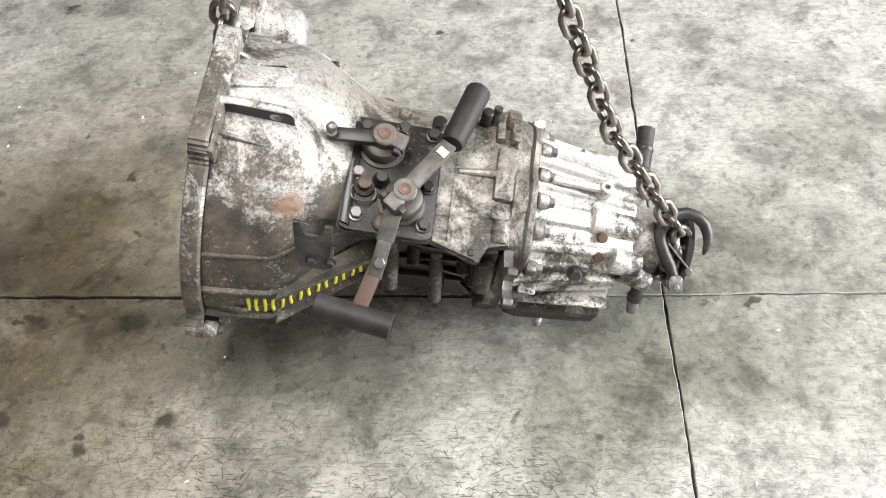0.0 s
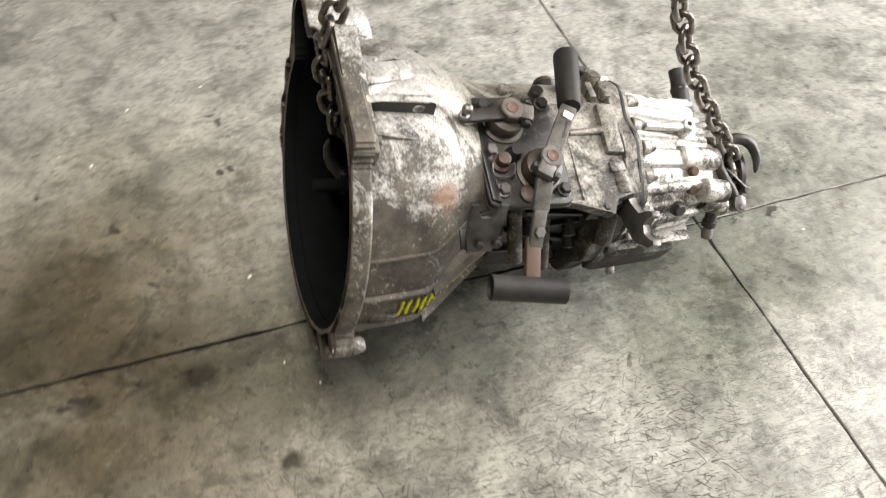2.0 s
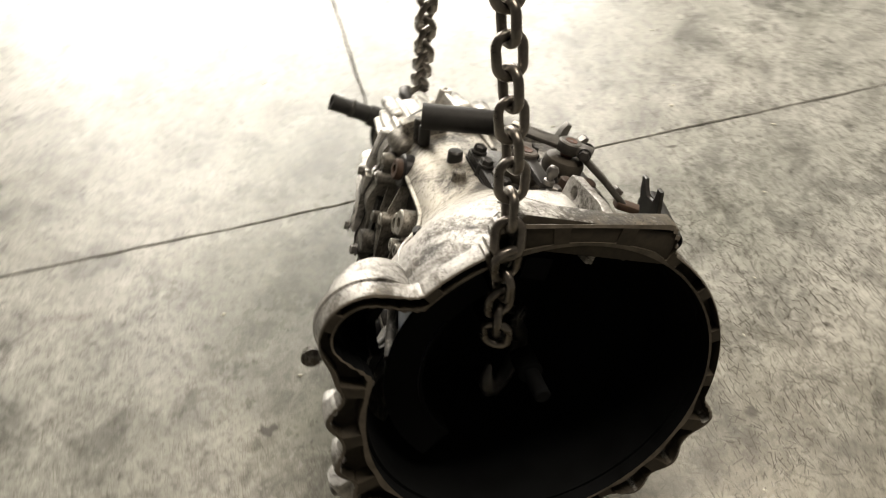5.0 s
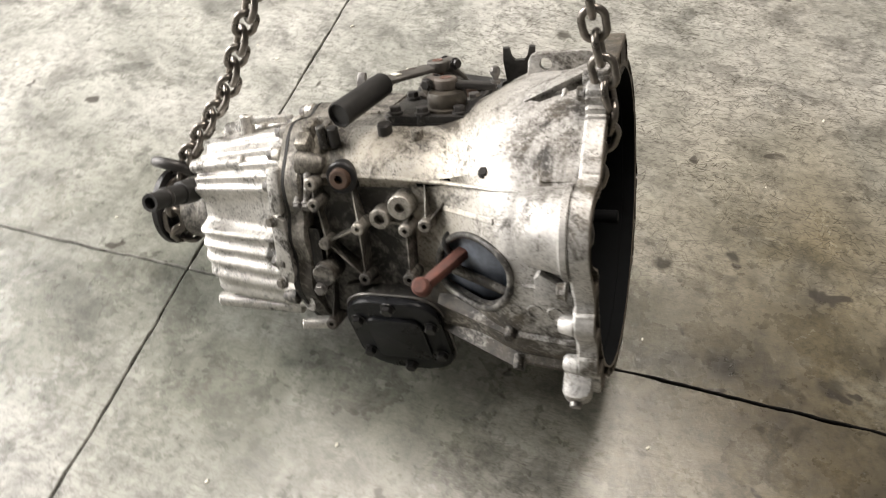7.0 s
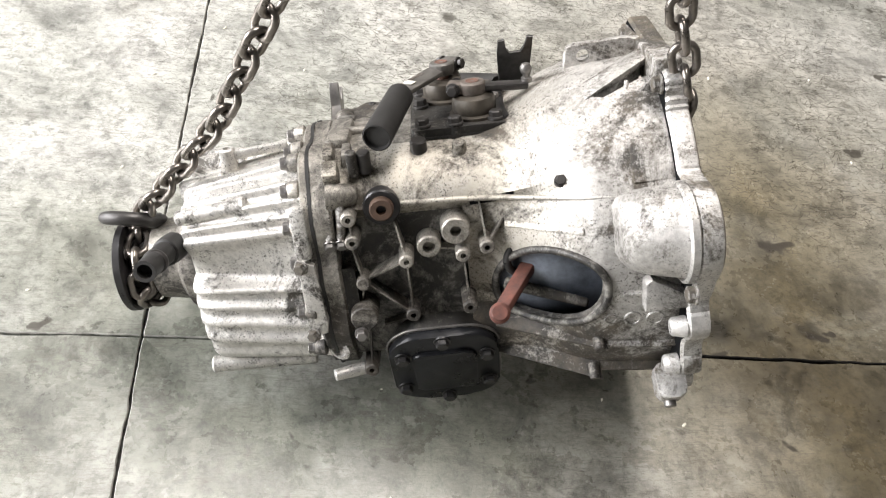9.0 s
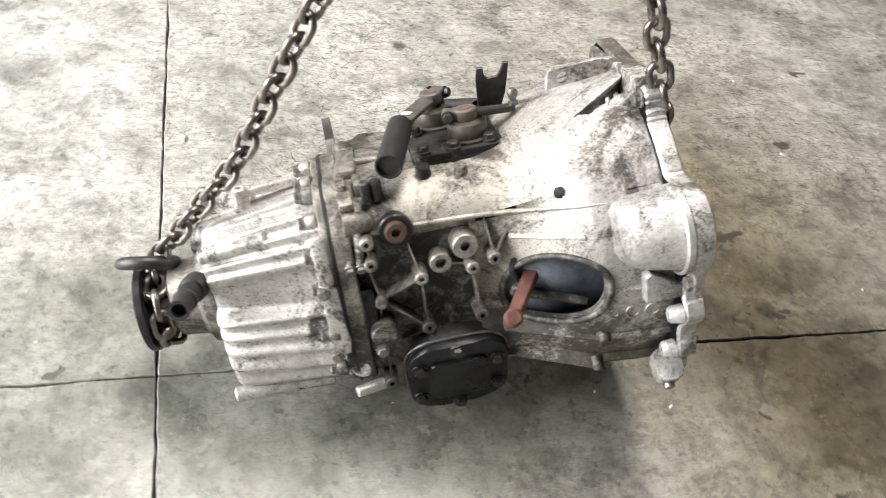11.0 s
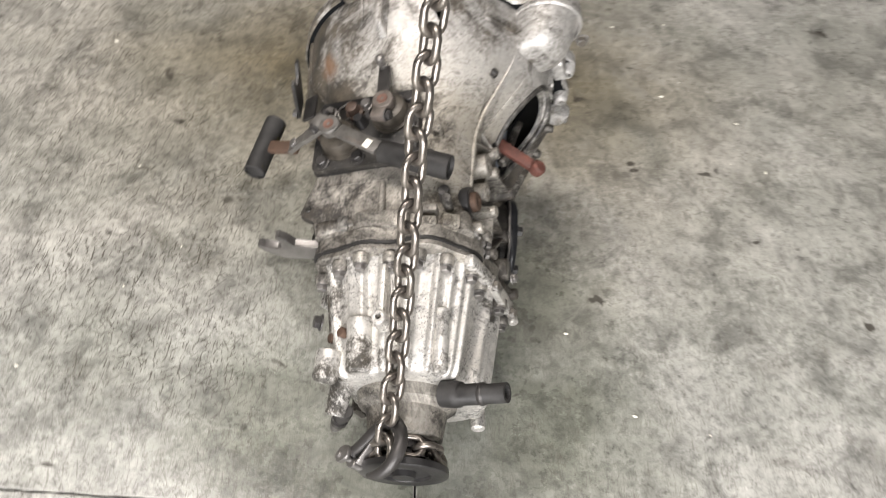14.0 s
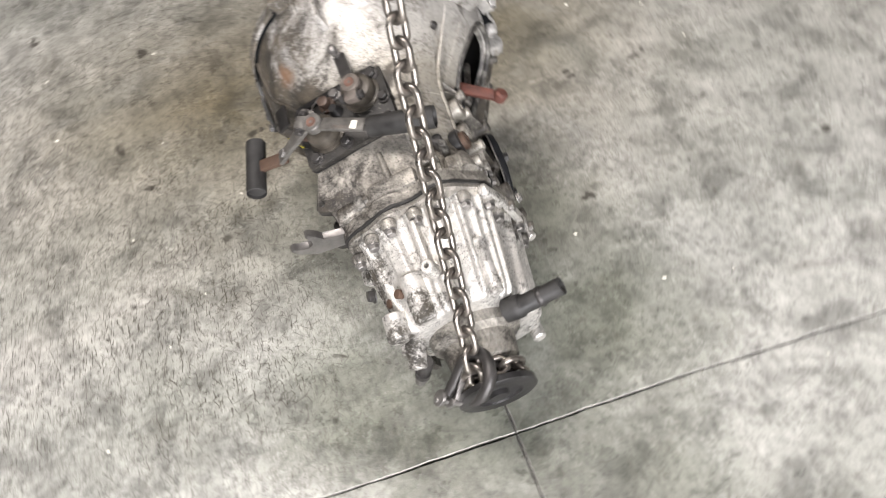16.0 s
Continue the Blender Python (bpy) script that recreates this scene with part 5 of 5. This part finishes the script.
# studs and a boss under the greasy side of the case
for p, q, r in (((0.305, -0.095, 0.085), (0.316, -0.165, 0.020), 0.0125), ((0.385, -0.09, 0.03), (0.398, -0.155, -0.045), 0.0115), ((0.455, -0.13, 0.118), (0.459, -0.160, 0.068), 0.0145)):
    part("boss", rod(p, q, r * 1.05, r, 18, 0.002), ALU_CASE, case)
# webs in black: grease and the underside's shade in one colour
for u, z, w, tilt, long in ((0.40, 0.070, 0.010, 9, 0.15), (0.37, 0.018, 0.008, -14, 0.16), (0.42, -0.03, 0.012, 20, 0.12), (0.36, -0.075, 0.009, -6, 0.17), (0.45, -0.10, 0.014, 60, 0.07)):
    part("web", block((long, 0.022, w), pose(u, -0.096, z, 0, tilt, 0), 0.003), GREASE, case)
for u, z in ((0.345, 0.045), (0.43, 0.035), (0.40, -0.06), (0.455, -0.02)):
    part("boss", rod((u, -0.085, z), (u + 0.004, -0.122, z - 0.02), 0.013, 0.011, 16, 0.003), ALU_OILY_SHADED, case)

# flange bolts
for x, y, z, out in ((0.031, 0.126, 0.231, (1, 0, 0)), (0.031, 0.305, 0.022, (1, 0, 0)), (0.031, -0.064, 0.25, (1, 0, 0))):
    bolt((x, y, z), out, 1.1, gearbox, ALU_FLANGE)
for deg in LUGS[:-1]:
    a = radians(deg)
    lug = part("lug", rod(polar(0.026, 0.2685, a), polar(0.050, 0.266, a), 0.0150, 0.0125, 18, 0.003), ALU_FLANGE, flange)
    cut(lug, rod(polar(0.0, 0.2705, a), polar(0.08, 0.2705, a), 0.0058, None, 12))
part("lug", outline(rounded(0.040, 0.052, 0.012), 0.034, Matrix.Translation(polar(0.034, 0.276, radians(-40))) @ pose(0, 0, 0, -40, 0, 0), 0.004), ALU_FLANGE, flange)
part("stud", rod(polar(0.036, 0.288, radians(-42)), polar(0.036, 0.310, radians(-42)), 0.009, None, 14), STEEL, flange)

bolt((0.031, 0.252, -0.012), (1, 0, 0), 1.1, gearbox, STEEL)

# inside the bell, all in shade black: back wall, bearing tube, release bearing and input shaft
part("bearing_tube", lathe([(0, 0.075), (0.012, 0.072), (0.014, 0.034), (0.10, 0.032), (0.102, 0.028)], pose(0.262, 0, 0, 0, -90, 0), 32), SHADED_DUST, bell)
part("input_shaft", lathe([(0, 0.017), (0.12, 0.017), (0.122, 0.011), (0.165, 0.011), (0.167, 0.009)], pose(0.17, 0, 0, 0, -90, 0), 24), SHADED_DUST, gearbox, "splined input shaft")

# painted marker strokes and the cast badge, on the lower ledge of the bell
def on_bell(x, deg, lift=0.0):
    a = radians(deg)
    return polar(x, bell_r(x, a) + lift, a)


def on_band(x, up):
    """A point of the lower band, up from -1 at its lower rib to 1 at the upper one."""
    if x < 0.140:
        return on_bell(x, 171.5 - 9.0 * up, 0.0018)
    k = (x - 0.135) / 0.153
    lo, hi = Vector((x, -0.234 + 0.108 * k, -0.003 + 0.007 * k)), Vector((x, -0.222 + 0.100 * k, 0.073 - 0.014 * k))
    return lo.lerp(hi, 0.5 + 0.5 * up) - Vector((0, 0.0018, 0))


def stroke(pts, w):
    return tube([on_band(x, u) for x, u in pts], w, 6, squash=0.8)


marks = []
for i in range(7):
    x = 0.098 + 0.0255 * i
    marks.append([(x, 0.62), (x + 0.002, 0.0), (x + 0.001, -0.5)])
    marks.append([(x + 0.013, 0.55), (x + 0.012, 0.0), (x + 0.014, -0.5)])
for k in marks:
    part("paint_mark", stroke(k, 0.0031), PAINT_YELLOW, bell, "yellow hand-painted marker bar")
part("badge", outline(rounded(0.042, 0.024, 0.003), 0.003, Matrix(((1, 0, 0, 0.075), (0, 0, -1, -0.2385), (0, 1, 0, 0.012), (0, 0, 0, 1))) @ pose(0, 0, 0, -7, 0, 0), 0.001), ALU_BELL, bell)
for x, s in ((0.061, 1.0), (0.090, 1.0), (0.119, 0.7)):
    part("cast_mark", lathe([(0, 0.0125 * s), (0.003, 0.012 * s), (0.003, 0.009 * s), (0.0015, 0.0085 * s), (0.0015, 0.0015)], Matrix.Translation(on_bell(x, -13.2)) @ Vector(polar(0, 1, radians(-13.2))).to_track_quat("Z", "Y").to_matrix().to_4x4() @ Matrix.Translation((0, 0, -0.001)), 20), ALU_BELL, bell)


# ---- lifting chains ----
def link_mesh(pitch, wire):
    half, r = pitch / 2, wire * 1.32
    pts = []
    for i in range(24):
        a = 2 * math.pi * i / 24
        pts.append((r * math.cos(a) * 1.05, 0, math.sin(a) * r + (half - r + wire * 0.45) * (1 if math.sin(a) >= 0 else -1)))
    bm = bmesh.new()
    rings = []
    n = len(pts)
    for i in range(n):
        d = (Vector(pts[(i + 1) % n]) - Vector(pts[i - 1])).normalized()
        up = Vector((0, 1, 0))
        side = d.cross(up)
        rings.append([Vector(pts[i]) + wire / 2 * (up * math.cos(2 * math.pi * k / 10) + side * math.sin(2 * math.pi * k / 10)) for k in range(10)])
    loft(rings + [rings[0]], False, False, bm)
    bmesh.ops.remove_doubles(bm, verts=bm.verts, dist=1e-6)
    return bm


PITCH, WIRE = 0.034, 0.0110


def chain(name, points, label, lean=0.0):
    root = tagged(new(name), label, "chain", "lifting chains")
    root.location = points[0]
    pts = [Vector(p) for p in points]
    seg = [(b - a).length for a, b in zip(pts, pts[1:])]
    total, first = sum(seg), None
    count = int(total / PITCH)
    for i in range(count + 1):
        s = (i + 0.0) * PITCH
        k = 0
        while k < len(seg) - 1 and s > seg[k]:
            s -= seg[k]
            k += 1
        d = (pts[k + 1] - pts[k]).normalized()
        p = pts[k] + d * s
        m = Matrix.Translation(p - pts[0]) @ d.to_track_quat("Z", "X").to_matrix().to_4x4() @ pose(0, 0, 0, 0, 0, lean + 90 * (i % 2) + random.uniform(-5, 5))
        if first is None:
            first = part("link", link_mesh(PITCH, WIRE), CHAIN_STEEL, root, smooth=0)
            first.data.shade_smooth()
            first.matrix_basis = m
        else:
            repeat(first, "link", m, root)
    return root


def hook(name, m, label, iron=None, bright=None):
    """A forged clevis hook with its latch, in the xz plane of m: clevis below, bowl over the top, tip to the right."""
    root = tagged(new(name), label, "hook", "chain hooks")
    root.matrix_basis = m
    iron, bright = iron or STEEL_DARK, bright or STEEL
    spine = ((-0.020, -0.058), (-0.027, -0.036), (-0.038, -0.012), (-0.045, 0.008), (-0.045, 0.026), (-0.036, 0.044), (-0.019, 0.056), (0.003, 0.059), (0.022, 0.052), (0.035, 0.038), (0.041, 0.020), (0.041, 0.003), (0.036, -0.012), (0.033, -0.018))
    rad = (0.011, 0.0115, 0.012, 0.0125, 0.013, 0.0125, 0.0115, 0.0115, 0.0115, 0.011, 0.010, 0.008, 0.005, 0.002)
    part("bowl", tube([(x, 0, z) for x, z in spine], rad, 16), iron, root, "worn forged hook bowl")
    for s in (-1, 1):
        part("clevis_cheek", outline(rounded(0.026, 0.034, 0.011), 0.009, pose(-0.018, s * 0.012, -0.070, 90, 0, 0), 0.003), bright, root)
    part("clevis_pin", rod((-0.018, -0.020, -0.076), (-0.018, 0.020, -0.076), 0.006), bright, root)
    m2, h = along((-0.030, 0, 0.004), (0.008, 0, -0.046))
    part("latch", block((0.014, 0.004, h), m2 @ Matrix.Translation((0, 0, h / 2)), 0.0015), bright, root, "flat spring latch")
    part("latch_pin", rod((0.006, -0.010, -0.048), (0.006, 0.010, -0.048), 0.007), bright, root)
    return root


TOP = (-0.472, -0.045, 1.31)
chain("lifting_chain", [(-0.002, -0.056, 0.222), (-0.068, -0.049, 0.335), (-0.138, -0.045, 0.454), (-0.212, -0.043, 0.66), (-0.268, -0.032, 0.82), TOP], "oily steel chain from the drive flange up to the hoist", 40)
chain("lifting_chain", [(-0.735, 0.020, 0.455), (-0.737, 0.018, 0.52), (-0.738, 0.011, 0.60), (-0.695, -0.008, 0.70), TOP], "oily steel chain from the bell up to the hoist", 20)
# the choker's loop round the output hub
loop = []
G = gearbox.matrix_basis
for i in range(17):
    a = radians(100 - 360 * i / 16)
    loop.append(G @ Vector((0.793, 0.054 * math.cos(a), 0.054 * math.sin(a) - 0.012)))
chain("choker_chain", loop, "oily chain wound round the drive hub", 10)
hn = Vector((0.0, 0.756, -0.655))
hook("chain_hook", Matrix(((0.94, 0, 0, 0.002), (0, 0.94 * hn.y, 0.616, -0.068), (0, 0.94 * hn.z, 0.711, 0.216), (0, 0, 0, 1))), "worn forged hook catching the rear chain")
# same hook in black iron, carrying the shade inside the bell
hook("chain_hook", Matrix.Translation((-0.722, 0.006, 0.388)) @ pose(0, 0, 0, 0, 0, -48) @ pose(0, 0, 0, 0, 180, 0), "dark forged hook inside the bell round the input shaft", GREASE, GREASE)
ringm = [(0.06 * math.cos(2 * math.pi * i / 24), 0, 0.075 * math.sin(2 * math.pi * i / 24)) for i in range(25)]
tagged(part("master_link", tube([Vector(TOP) + Vector(p) + Vector((0, 0, 0.07)) for p in ringm], 0.009, 12), STEEL_DARK), "dark steel oval link joining both chains", "chain link")
tagged(part("hoist_rope", rod((TOP[0], TOP[1], TOP[2] + 0.135), (TOP[0], TOP[1], HALL_H - 0.06), 0.007), STEEL_DARK), "steel hoist rope up to the roof", "rope")


tagged(part("hoist_beam", block((0.10, 2 * HALL_Y, 0.06), pose(TOP[0], 0, HALL_H - 0.03), 0.004), STEEL_DARK), "dark steel runway beam under the roof", "beam", kind="structure")


# pale chips lying on the slabs
rnd = random.Random(5)
bm = bmesh.new()
for x, y in [(-1.311, 0.658), (-0.85, -0.15), (-1.24, 0.60), (-0.45, -0.62), (0.1, -0.4), (-0.2, 0.55)] + [(rnd.uniform(-1.6, 0.6), rnd.uniform(-1.0, 0.9)) for _ in range(34)]:
    r = rnd.uniform(0.0015, 0.0038)
    lathe([(0, r), (r * 0.5, r * 0.9), (r * 0.7, r * 0.4)], pose(x, y, 0.0, 0, 0, rnd.uniform(0, 90)) @ Matrix.Diagonal((1.6, 0.8, 1, 1)), 6, bm)
tagged(part("floor_chips", bm, LABEL_WHITE, smooth=0), "scattered pale paint chips on the floor", "debris", kind="stuff")
